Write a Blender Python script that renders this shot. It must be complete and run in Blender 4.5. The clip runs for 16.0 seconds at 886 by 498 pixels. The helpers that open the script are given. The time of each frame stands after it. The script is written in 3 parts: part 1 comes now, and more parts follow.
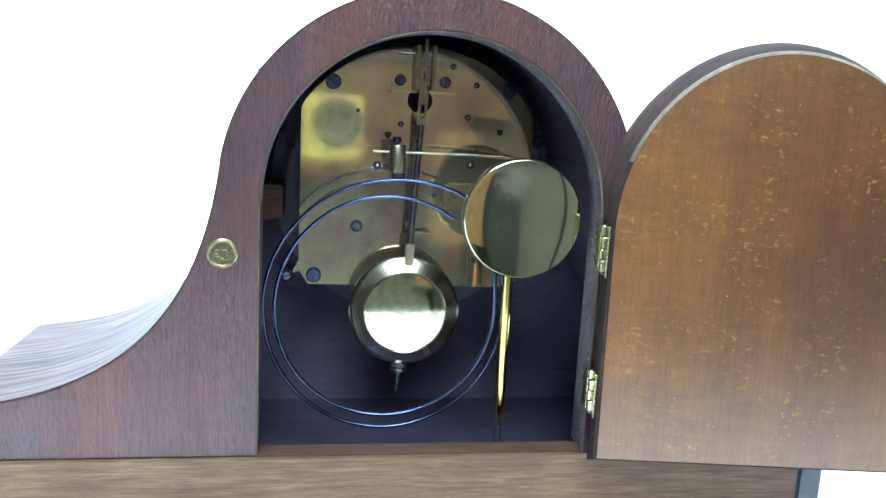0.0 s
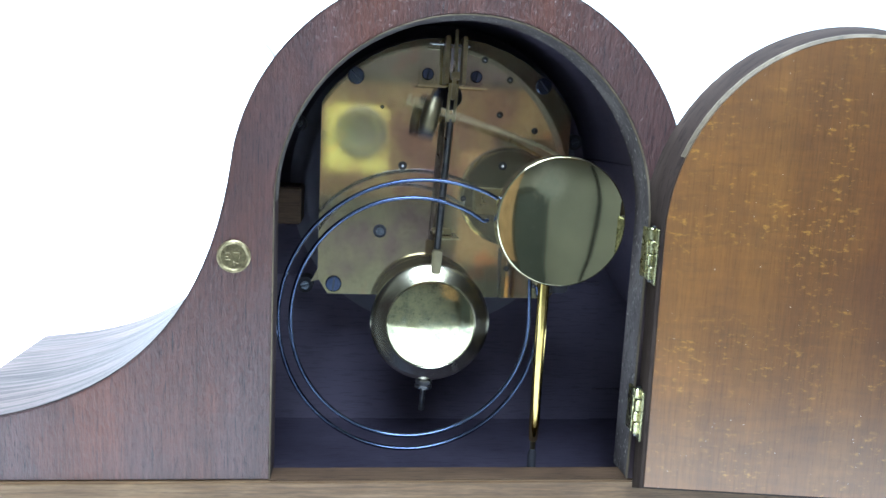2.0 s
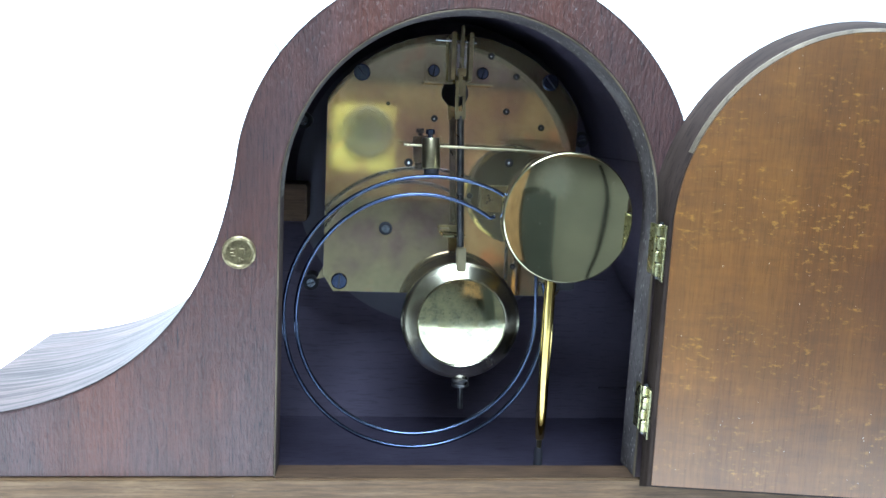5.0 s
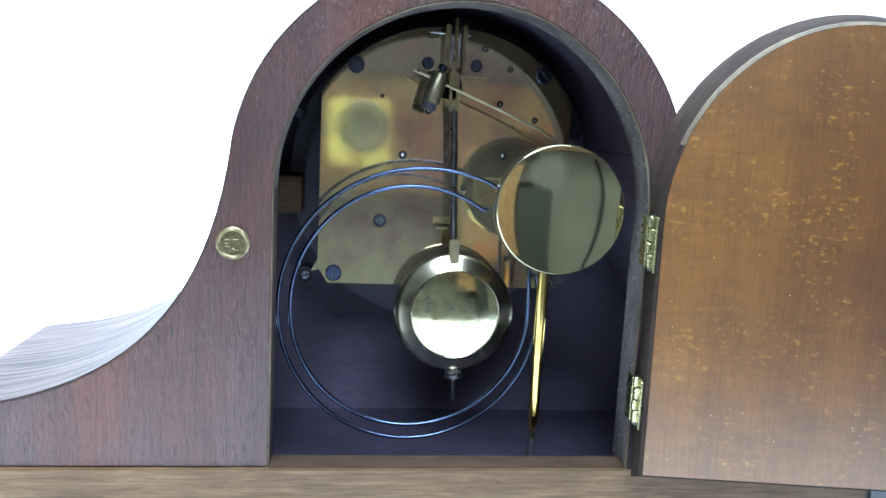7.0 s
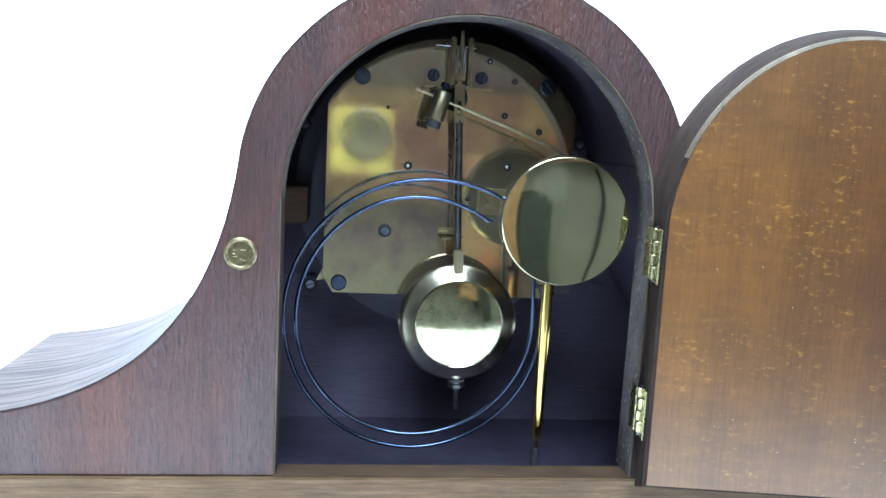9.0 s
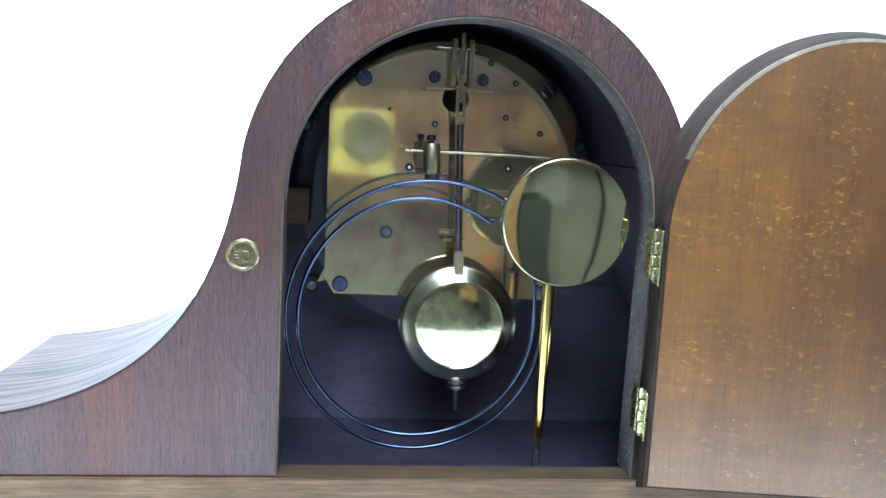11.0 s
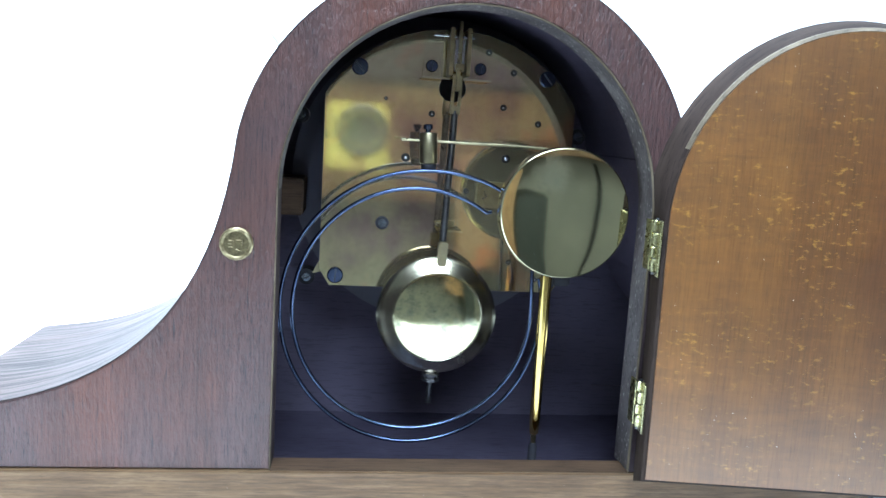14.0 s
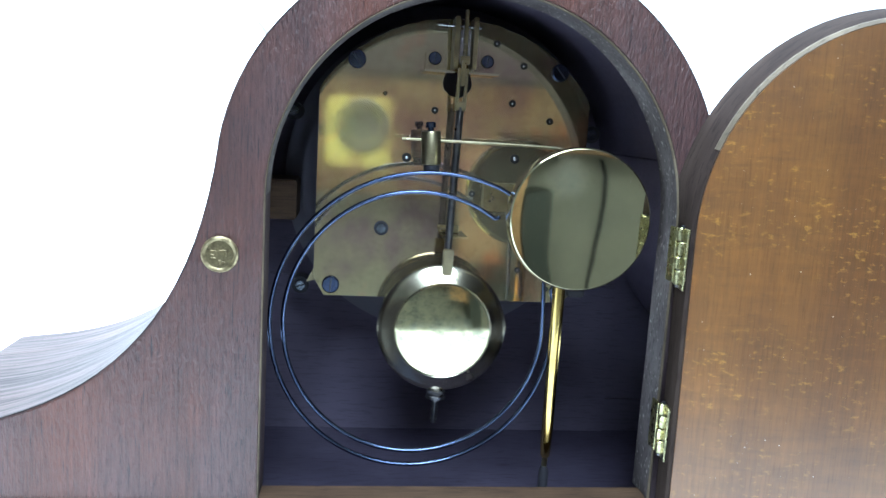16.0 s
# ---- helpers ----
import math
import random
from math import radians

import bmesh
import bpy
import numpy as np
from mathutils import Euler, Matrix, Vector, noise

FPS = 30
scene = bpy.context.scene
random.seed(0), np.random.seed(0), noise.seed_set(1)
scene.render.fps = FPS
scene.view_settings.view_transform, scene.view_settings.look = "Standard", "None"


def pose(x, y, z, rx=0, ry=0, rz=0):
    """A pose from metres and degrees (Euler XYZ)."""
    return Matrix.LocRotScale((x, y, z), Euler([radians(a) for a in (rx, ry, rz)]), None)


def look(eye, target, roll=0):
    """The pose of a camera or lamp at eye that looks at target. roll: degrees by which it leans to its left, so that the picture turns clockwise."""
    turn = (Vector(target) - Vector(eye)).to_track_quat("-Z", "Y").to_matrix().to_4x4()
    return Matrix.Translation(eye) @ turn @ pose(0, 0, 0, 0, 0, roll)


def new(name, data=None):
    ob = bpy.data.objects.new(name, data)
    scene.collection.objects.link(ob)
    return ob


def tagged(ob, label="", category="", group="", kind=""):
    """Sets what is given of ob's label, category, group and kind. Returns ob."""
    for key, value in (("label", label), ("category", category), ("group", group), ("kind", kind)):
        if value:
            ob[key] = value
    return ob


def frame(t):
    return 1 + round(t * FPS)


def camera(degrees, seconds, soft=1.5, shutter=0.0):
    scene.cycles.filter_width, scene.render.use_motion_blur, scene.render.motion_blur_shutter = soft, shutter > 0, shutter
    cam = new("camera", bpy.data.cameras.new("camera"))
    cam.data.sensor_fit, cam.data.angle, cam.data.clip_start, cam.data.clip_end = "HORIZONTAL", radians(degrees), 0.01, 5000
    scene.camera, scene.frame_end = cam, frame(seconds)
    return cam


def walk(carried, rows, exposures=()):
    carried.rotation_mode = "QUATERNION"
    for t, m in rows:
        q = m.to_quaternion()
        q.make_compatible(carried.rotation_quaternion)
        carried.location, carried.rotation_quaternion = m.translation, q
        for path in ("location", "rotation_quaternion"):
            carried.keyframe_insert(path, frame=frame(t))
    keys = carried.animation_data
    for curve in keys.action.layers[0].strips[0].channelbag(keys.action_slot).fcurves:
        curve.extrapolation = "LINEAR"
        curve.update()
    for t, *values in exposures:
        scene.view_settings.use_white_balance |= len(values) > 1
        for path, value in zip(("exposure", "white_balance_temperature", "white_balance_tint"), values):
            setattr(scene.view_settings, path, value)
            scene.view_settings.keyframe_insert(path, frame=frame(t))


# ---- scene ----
cam = camera(59.2, 16.0, soft=1.5, shutter=0.5)
PATH = [
    (0, (-0.043, -0.342, 0.193), (0.26, 1.602, -0.17), 3.0),
    (0.5, (-0.043, -0.336, 0.189), (0.259, 1.609, -0.168), 3.0),
    (1, (-0.042, -0.326, 0.184), (0.239, 1.624, -0.162), 2.9),
    (1.5, (-0.041, -0.318, 0.183), (0.214, 1.641, -0.129), 3.0),
    (2, (-0.041, -0.313, 0.18), (0.199, 1.648, -0.13), 2.9),
    (2.5, (-0.04, -0.312, 0.18), (0.179, 1.652, -0.132), 2.8),
    (3, (-0.041, -0.309, 0.179), (0.17, 1.655, -0.132), 2.8),
    (3.5, (-0.04, -0.31, 0.179), (0.178, 1.655, -0.127), 2.8),
    (4, (-0.04, -0.311, 0.178), (0.182, 1.654, -0.123), 2.8),
    (6.5, (-0.041, -0.313, 0.177), (0.184, 1.649, -0.139), 3.0),
    (7, (-0.039, -0.314, 0.176), (0.192, 1.647, -0.14), 3.0),
    (7.5, (-0.039, -0.315, 0.176), (0.192, 1.648, -0.132), 3.0),
    (8, (-0.04, -0.316, 0.177), (0.191, 1.647, -0.127), 3.1),
    (8.5, (-0.041, -0.316, 0.176), (0.192, 1.648, -0.123), 3.3),
    (9, (-0.042, -0.316, 0.178), (0.19, 1.648, -0.121), 3.2),
    (9.2, (-0.043, -0.316, 0.176), (0.196, 1.648, -0.119), 3.3),
    (11.5, (-0.043, -0.317, 0.178), (0.189, 1.648, -0.115), 3.2),
    (12, (-0.042, -0.317, 0.177), (0.192, 1.648, -0.111), 3.3),
    (12.5, (-0.043, -0.316, 0.176), (0.192, 1.648, -0.117), 3.4),
    (13, (-0.044, -0.316, 0.177), (0.19, 1.648, -0.12), 3.4),
    (13.5, (-0.044, -0.315, 0.176), (0.194, 1.648, -0.125), 3.4),
    (14, (-0.043, -0.313, 0.174), (0.203, 1.649, -0.125), 3.5),
    (14.5, (-0.041, -0.31, 0.174), (0.203, 1.652, -0.129), 3.4),
    (15, (-0.042, -0.301, 0.174), (0.202, 1.661, -0.128), 3.5),
    (15.5, (-0.042, -0.29, 0.174), (0.205, 1.67, -0.137), 3.6),
    (16, (-0.04, -0.284, 0.176), (0.198, 1.676, -0.14), 3.5),
]
walk(cam, [(t, look(eye, aim, roll)) for t, eye, aim, roll in PATH], exposures=[(0, 0.33, 5340, 3), (16, 0.33, 5340, 3)])
# ---- light ----
world = bpy.data.worlds.new("studio_world")
scene.world = world
world.use_nodes = True
world.node_tree.nodes["Background"].inputs["Color"].default_value = (0.75, 0.85, 1.0, 1)
world.node_tree.nodes["Background"].inputs["Strength"].default_value = 0.05


def softbox(name, eye, target, size_x, size_y, power, color=(1, 1, 1)):
    data = bpy.data.lights.new(name, "AREA")
    data.shape, data.size, data.size_y, data.energy, data.color = "RECTANGLE", size_x, size_y, power, color
    lamp = new(name, data)
    lamp.matrix_world = look(eye, target)
    return lamp


softbox("overhead_softbox", (0.0, 0.10, 1.15), (0.0, 0.10, 0.0), 1.1, 0.9, 38, (0.88, 0.95, 1.0))
softbox("front_softbox", (0.0, -0.75, 0.95), (0.0, 0.0, 0.10), 0.6, 0.6, 15, (0.88, 0.95, 1.0))
softbox("backdrop_light", (0.0, 0.35, 1.3), (0.0, 0.95, 0.35), 2.8, 0.3, 55, (0.94, 0.98, 1.0))

# ---- materials ----


def material(name):
    m = bpy.data.materials.new(name)
    m.use_nodes = True
    nt = m.node_tree
    return m, nt, nt.nodes["Principled BSDF"]


def add(nt, kind, **values):
    n = nt.nodes.new(kind)
    for k, v in values.items():
        n.inputs[k].default_value = v
    return n


def coords(nt, scale=(1, 1, 1), turn=(0, 0, 0)):
    tc = nt.nodes.new("ShaderNodeTexCoord")
    mp = nt.nodes.new("ShaderNodeMapping")
    mp.inputs["Scale"].default_value = scale
    mp.inputs["Rotation"].default_value = [radians(a) for a in turn]
    nt.links.new(tc.outputs["Object"], mp.inputs["Vector"])
    return mp.outputs["Vector"]


def ramp(nt, fac, stops):
    r = nt.nodes.new("ShaderNodeValToRGB")
    e = r.color_ramp.elements
    while len(e) < len(stops):
        e.new(0.5)
    for el, (p, c) in zip(e, stops):
        el.position, el.color = p, (*c, 1)
    nt.links.new(fac, r.inputs["Fac"])
    return r.outputs["Color"]


def mix(nt, fac, a, b, mode="MIX"):
    n = nt.nodes.new("ShaderNodeMix")
    n.data_type, n.blend_type = "RGBA", mode
    for sock, v in ((n.inputs[0], fac), (n.inputs[6], a), (n.inputs[7], b)):
        if hasattr(v, "links"):
            nt.links.new(v, sock)
        else:
            sock.default_value = v if isinstance(v, float) else (*v, 1)
    return n.outputs[2]


def noise_at(nt, vec, scale, detail=4.0, rough=0.55):
    n = add(nt, "ShaderNodeTexNoise", Scale=scale, Detail=detail, Roughness=rough)
    nt.links.new(vec, n.inputs["Vector"])
    return n.outputs["Fac"]


def bump(nt, bsdf, height, strength, distance=0.0004):
    b = add(nt, "ShaderNodeBump", Strength=strength, Distance=distance)
    nt.links.new(height, b.inputs["Height"])
    nt.links.new(b.outputs["Normal"], bsdf.inputs["Normal"])
    nt.links.new(b.outputs["Normal"], bsdf.inputs["Coat Normal"])


def wood(name, tones, grain, fine=900.0, rough=0.42, pores=0.6, coat=0.0, relief=0.35, coat_rough=0.3, spec=0.5, figure=0.0, streak=0.0, broad_scale=55.0, veil=(0.36, 0.47), flecks=None, pore_tone=(0.012, 0.008, 0.008), rays=0.0, dust=0.0, coat_ior=1.5, dulling=1.0, blush=None, cloudy=((0.55, 0.52, 0.55), (1.15, 1.12, 1.08)), grooves=None, red_patch=None):
    """Timber: tones dark to light; grain: how the pattern is squeezed along x, y, z (small = along the grain)."""
    m, nt, bs = material(name)
    v = coords(nt, grain)
    broad = noise_at(nt, v, broad_scale, 5.0, 0.6)
    col = ramp(nt, broad, [(0.30, tones[0]), (0.52, tones[1]), (0.72, tones[2])])
    cloud = noise_at(nt, coords(nt), 22.0, 3.0)
    col = mix(nt, 0.55, col, ramp(nt, cloud, [(0.3, cloudy[0]), (0.7, cloudy[1])]), "MULTIPLY")
    pore = noise_at(nt, v, fine, 3.0, 0.7)
    pore_mask = ramp(nt, pore, [(veil[0], (1, 1, 1)), (veil[1], (0, 0, 0))])
    soft = nt.nodes.new("ShaderNodeMath")
    soft.operation = "MULTIPLY"
    soft.inputs[1].default_value = pores
    nt.links.new(pore_mask, soft.inputs[0])
    col = mix(nt, soft.outputs[0], col, pore_tone)
    if blush:
        col = mix(nt, ramp(nt, noise_at(nt, coords(nt, (1, 1, 0.5)), 19.0, 3.0), [(0.46, (0, 0, 0)), (0.68, (0.6,) * 3)]), col, blush)
    if streak:
        lines = noise_at(nt, coords(nt, [g if g > 0.9 else g * 0.6 for g in grain]), 820.0, 4.0, 0.75)
        col = mix(nt, streak, col, ramp(nt, lines, [(0.34, (0.30, 0.28, 0.30)), (0.5, (1.0, 1.0, 1.0)), (0.66, (1.62, 1.60, 1.56))]), "MULTIPLY")
    if red_patch:
        # a darker, redder patch with a ragged outline
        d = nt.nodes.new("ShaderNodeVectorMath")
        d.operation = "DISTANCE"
        d.inputs[1].default_value = [c * k for c, k in zip(red_patch[0], (1, 0, 0.7))]
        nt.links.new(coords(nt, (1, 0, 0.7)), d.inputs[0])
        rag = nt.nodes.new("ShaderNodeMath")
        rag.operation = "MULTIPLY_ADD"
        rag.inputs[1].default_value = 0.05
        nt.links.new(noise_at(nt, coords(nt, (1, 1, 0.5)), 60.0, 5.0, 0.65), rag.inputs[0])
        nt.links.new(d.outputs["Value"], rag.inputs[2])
        col = mix(nt, ramp(nt, rag.outputs[0], [(red_patch[1], (1, 1, 1)), (red_patch[2], (0, 0, 0))]), col, mix(nt, 1.0, col, red_patch[3], "MULTIPLY"))
    if figure:
        wave = noise_at(nt, coords(nt, (0.10, 1, 1)), 260.0, 3.0, 0.6)
        col = mix(nt, figure, col, ramp(nt, wave, [(0.35, (0.55, 0.52, 0.50)), (0.65, (1.12, 1.10, 1.05))]), "MULTIPLY")
    if flecks:
        vf = coords(nt, flecks[1])
        fl = noise_at(nt, vf, flecks[2], 2.0, 0.5)
        col = mix(nt, ramp(nt, fl, [(0.62, (0, 0, 0)), (0.72, (flecks[3],) * 3)]), col, flecks[0])
    if rays:
        # ray figure across the grain: short dark ticks, and pale gold patches gathered in drifts
        ticks = noise_at(nt, coords(nt, (0.13, 1, 1.15)), 520.0, 2.0, 0.6)
        col = mix(nt, ramp(nt, ticks, [(0.30, (rays * 0.5,) * 3), (0.42, (0, 0, 0))]), col, [c * 0.42 for c in tones[0]])
        drift = noise_at(nt, coords(nt), 38.0, 2.0)
        gold = noise_at(nt, coords(nt, (0.45, 1, 0.95)), 640.0, 3.0, 0.6)
        spots = mix(nt, 1.0, ramp(nt, gold, [(0.58, (0, 0, 0)), (0.70, (rays,) * 3)]), ramp(nt, drift, [(0.42, (0, 0, 0)), (0.60, (1, 1, 1))]), "MULTIPLY")
        col = mix(nt, spots, col, (0.44, 0.235, 0.03))
    if dust:
        bits = noise_at(nt, coords(nt), 1250.0, 0.0, 0.5)
        col = mix(nt, ramp(nt, bits, [(0.878, (0, 0, 0)), (0.89, (dust,) * 3)]), col, (0.72, 0.70, 0.66))
    nt.links.new(col, bs.inputs["Base Color"])
    bs.inputs["Roughness"].default_value, bs.inputs["Specular IOR Level"].default_value = rough, spec
    dulled = nt.nodes.new("ShaderNodeMath")
    dulled.operation = "MULTIPLY_ADD"
    dulled.inputs[1].default_value, dulled.inputs[2].default_value = -coat * dulling, coat
    nt.links.new(pore_mask, dulled.inputs[0])
    nt.links.new(dulled.outputs[0], bs.inputs["Coat Weight"])
    bs.inputs["Coat Roughness"].default_value, bs.inputs["Coat IOR"].default_value = coat_rough, coat_ior
    bump(nt, bs, noise_at(nt, coords(nt, grooves[0]), grooves[1], 3.0, 0.6) if grooves else pore, relief, grooves[2] if grooves else 0.0004)
    return m


def metal(name, clean, dull, rough=(0.15, 0.35), scale=60.0, metallic=1.0, stretch=(1, 1, 1), relief=0.0, specks=0.0):
    m, nt, bs = material(name)
    v = coords(nt, stretch)
    n = noise_at(nt, v, scale, 6.0, 0.6)
    col = ramp(nt, n, [(0.35, dull), (0.62, clean)])
    if specks:
        sp = noise_at(nt, coords(nt), 1400.0, 1.0)
        col = mix(nt, ramp(nt, sp, [(0.70, (0, 0, 0)), (0.74, (specks,) * 3)]), col, (0.75, 0.74, 0.66))
    nt.links.new(col, bs.inputs["Base Color"])
    r = ramp(nt, n, [(0.3, (rough[1],) * 3), (0.7, (rough[0],) * 3)])
    nt.links.new(r, bs.inputs["Roughness"])
    bs.inputs["Metallic"].default_value = metallic
    if relief:
        bump(nt, bs, noise_at(nt, v, scale * 8, 3.0), relief, 0.0002)
    return m


def plain(name, color, rough=0.6, grain=0.08, scale=40.0, metallic=0.0):
    m, nt, bs = material(name)
    n = noise_at(nt, coords(nt), scale, 5.0)
    lo, hi = [c * (1 - grain) for c in color], [min(1, c * (1 + grain)) for c in color]
    nt.links.new(ramp(nt, n, [(0.3, lo), (0.7, hi)]), bs.inputs["Base Color"])
    bs.inputs["Roughness"].default_value, bs.inputs["Metallic"].default_value = rough, metallic
    return m


PANEL_WOOD = wood("oak_veneer_upright", [(0.050, 0.0228, 0.0208), (0.070, 0.0330, 0.0300), (0.096, 0.0470, 0.043)], (1, 1, 0.075), fine=1900.0, pores=0.85, veil=(0.37, 0.43), rough=0.5, coat=0.56, relief=0.7, coat_rough=0.22,
                  streak=0.42, flecks=((0.014, 0.009, 0.012), (1, 1, 0.055), 1150.0, 0.85), pore_tone=(0.012, 0.008, 0.010), blush=(0.125, 0.036, 0.018), cloudy=((0.80, 0.58, 0.54), (0.98, 1.06, 1.20)), grooves=((1, 1, 0.28), 820.0, 0.0017))
TOP_WOOD = wood("oak_veneer_wrapped", [(0.05, 0.026, 0.024), (0.08, 0.042, 0.038), (0.12, 0.064, 0.054)], (0.030, 0.9, 0.08), fine=520.0, rough=0.55, coat=0.37, pores=1.0, veil=(0.36, 0.60), coat_rough=0.34, spec=0.35, streak=0.5)
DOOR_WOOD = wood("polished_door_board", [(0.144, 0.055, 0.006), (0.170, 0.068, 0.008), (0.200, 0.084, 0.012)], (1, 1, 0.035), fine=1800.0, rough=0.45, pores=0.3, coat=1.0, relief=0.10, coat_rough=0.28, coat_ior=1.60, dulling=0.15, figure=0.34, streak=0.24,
                 pore_tone=(0.085, 0.034, 0.008), rays=0.55, dust=0.7, red_patch=((0.192, 0, 0.135), 0.045, 0.100, (0.52, 0.43, 0.38)))
EDGE_WOOD = wood("dull_edge_wood", [(0.050, 0.042, 0.044), (0.095, 0.082, 0.085), (0.18, 0.16, 0.16)], (1, 1, 0.3), rough=0.65, pores=0.6, spec=0.3, flecks=((0.42, 0.40, 0.38), (1, 1, 0.5), 800.0, 0.75))
DOOR_EDGE = wood("stained_door_edge", [(0.026, 0.018, 0.015), (0.042, 0.030, 0.025), (0.074, 0.055, 0.045)], (0.12, 1, 0.12), rough=0.8, pores=0.5, spec=0.06)
BARE_EDGE = wood("worn_arris_wood", [(0.07, 0.055, 0.038), (0.17, 0.135, 0.092), (0.32, 0.265, 0.19)], (0.3, 1, 0.3), rough=0.65, pores=0.4, spec=0.2)
BASE_WOOD = wood("base_board_wood", [(0.118, 0.068, 0.033), (0.168, 0.104, 0.054), (0.225, 0.147, 0.082)], (0.10, 1, 1), fine=1100.0, rough=0.5, pores=0.4, coat=0.05, relief=0.3, figure=0.3, streak=0.45, broad_scale=330.0, spec=0.3, pore_tone=(0.10, 0.065, 0.045), dust=0.4)
# raised and blued: lens haze over the dark inside is put into this colour
HAZED_WOOD = wood("hazed_inside_wood", [(0.082, 0.071, 0.110), (0.090, 0.078, 0.119), (0.098, 0.085, 0.128)], (0.1, 1, 1), rough=0.75, pores=0.25, spec=0.3)
# the inside wood again, darker: the floor's shade is put into its colour
SHADED_WOOD = wood("shaded_floor_wood", [(0.052, 0.046, 0.073), (0.058, 0.051, 0.080), (0.064, 0.056, 0.087)], (0.1, 1, 1), rough=0.8, pores=0.3, spec=0.08)
SILL_WOOD = wood("red_brown_sill_wood", [(0.060, 0.036, 0.022), (0.090, 0.056, 0.034), (0.130, 0.084, 0.053)], (0.1, 1, 1), fine=800.0, rough=0.6, pores=0.4, spec=0.2, streak=0.4)
REBATE_WOOD = wood("purple_grey_stile_wood", [(0.030, 0.020, 0.024), (0.045, 0.030, 0.034), (0.075, 0.055, 0.058)], (1, 1, 0.15), fine=900.0, rough=0.6, pores=0.5, spec=0.2)
MOULD_WOOD = wood("moulding_end_grain", [(0.09, 0.105, 0.12), (0.12, 0.135, 0.15), (0.15, 0.165, 0.18)], (1, 1, 1), rough=0.6, pores=0.3)


def plate_brass():
    """Lacquered brass gone brown and dull in patches, with fine rubbing marks."""
    m, nt, bs = material("aged_plate_brass")
    patch = noise_at(nt, coords(nt, (1, 1, 0.8)), 34.0, 5.0, 0.55)
    col = ramp(nt, patch, [(0.34, (0.50, 0.37, 0.31)), (0.46, (0.62, 0.53, 0.34)), (0.55, (0.66, 0.59, 0.37)), (0.66, (0.80, 0.50, 0.30))])
    spots = noise_at(nt, coords(nt), 420.0, 4.0, 0.7)
    col = mix(nt, 0.35, col, ramp(nt, spots, [(0.32, (0.6, 0.57, 0.52)), (0.5, (1, 1, 1))]), "MULTIPLY")
    nicks = noise_at(nt, coords(nt, (1, 1, 0.4), (0, 35, 0)), 900.0, 1.0, 0.5)
    col = mix(nt, ramp(nt, nicks, [(0.76, (0, 0, 0)), (0.79, (0.5,) * 3)]), col, (0.72, 0.66, 0.46))
    nt.links.new(col, bs.inputs["Base Color"])
    haze = noise_at(nt, coords(nt), 55.0, 5.0, 0.65)
    nt.links.new(ramp(nt, haze, [(0.32, (0.045,) * 3), (0.55, (0.065,) * 3), (0.75, (0.12,) * 3)]), bs.inputs["Roughness"])
    bs.inputs["Metallic"].default_value = 0.88
    bump(nt, bs, noise_at(nt, coords(nt, (1, 1, 0.15)), 700.0, 3.0), 0.02, 0.0002)
    return m


PLATE_BRASS = plate_brass()
BRIGHT_BRASS = metal("polished_brass", (0.74, 0.69, 0.46), (0.62, 0.58, 0.40), (0.03, 0.10), 45.0, specks=0.5)


def bob_brass():
    """Polished brass, flat but handled: dull blotches, dark pits and fine level scratches."""
    m, nt, bs = material("bob_brass")
    blot = noise_at(nt, coords(nt), 190.0, 6.0, 0.72)
    col = ramp(nt, blot, [(0.36, (0.40, 0.40, 0.27)), (0.50, (0.66, 0.62, 0.38)), (0.64, (0.80, 0.73, 0.43))])
    scratch = noise_at(nt, coords(nt, (0.05, 1, 1), (0, 4, 0)), 1500.0, 2.0, 0.5)
    col = mix(nt, ramp(nt, scratch, [(0.64, (0, 0, 0)), (0.70, (0.35,) * 3)]), col, (0.86, 0.82, 0.60))
    pits = noise_at(nt, coords(nt), 620.0, 2.0, 0.5)
    col = mix(nt, ramp(nt, pits, [(0.27, (0.7,) * 3), (0.33, (0, 0, 0))]), col, (0.13, 0.12, 0.07))
    nt.links.new(col, bs.inputs["Base Color"])
    nt.links.new(ramp(nt, blot, [(0.36, (0.11,) * 3), (0.62, (0.03,) * 3)]), bs.inputs["Roughness"])
    bs.inputs["Metallic"].default_value = 1.0
    bump(nt, bs, noise_at(nt, coords(nt, (0.6, 1, 1)), 260.0, 4.0, 0.6), 0.05, 0.0002)
    return m


BOB_BRASS = bob_brass()


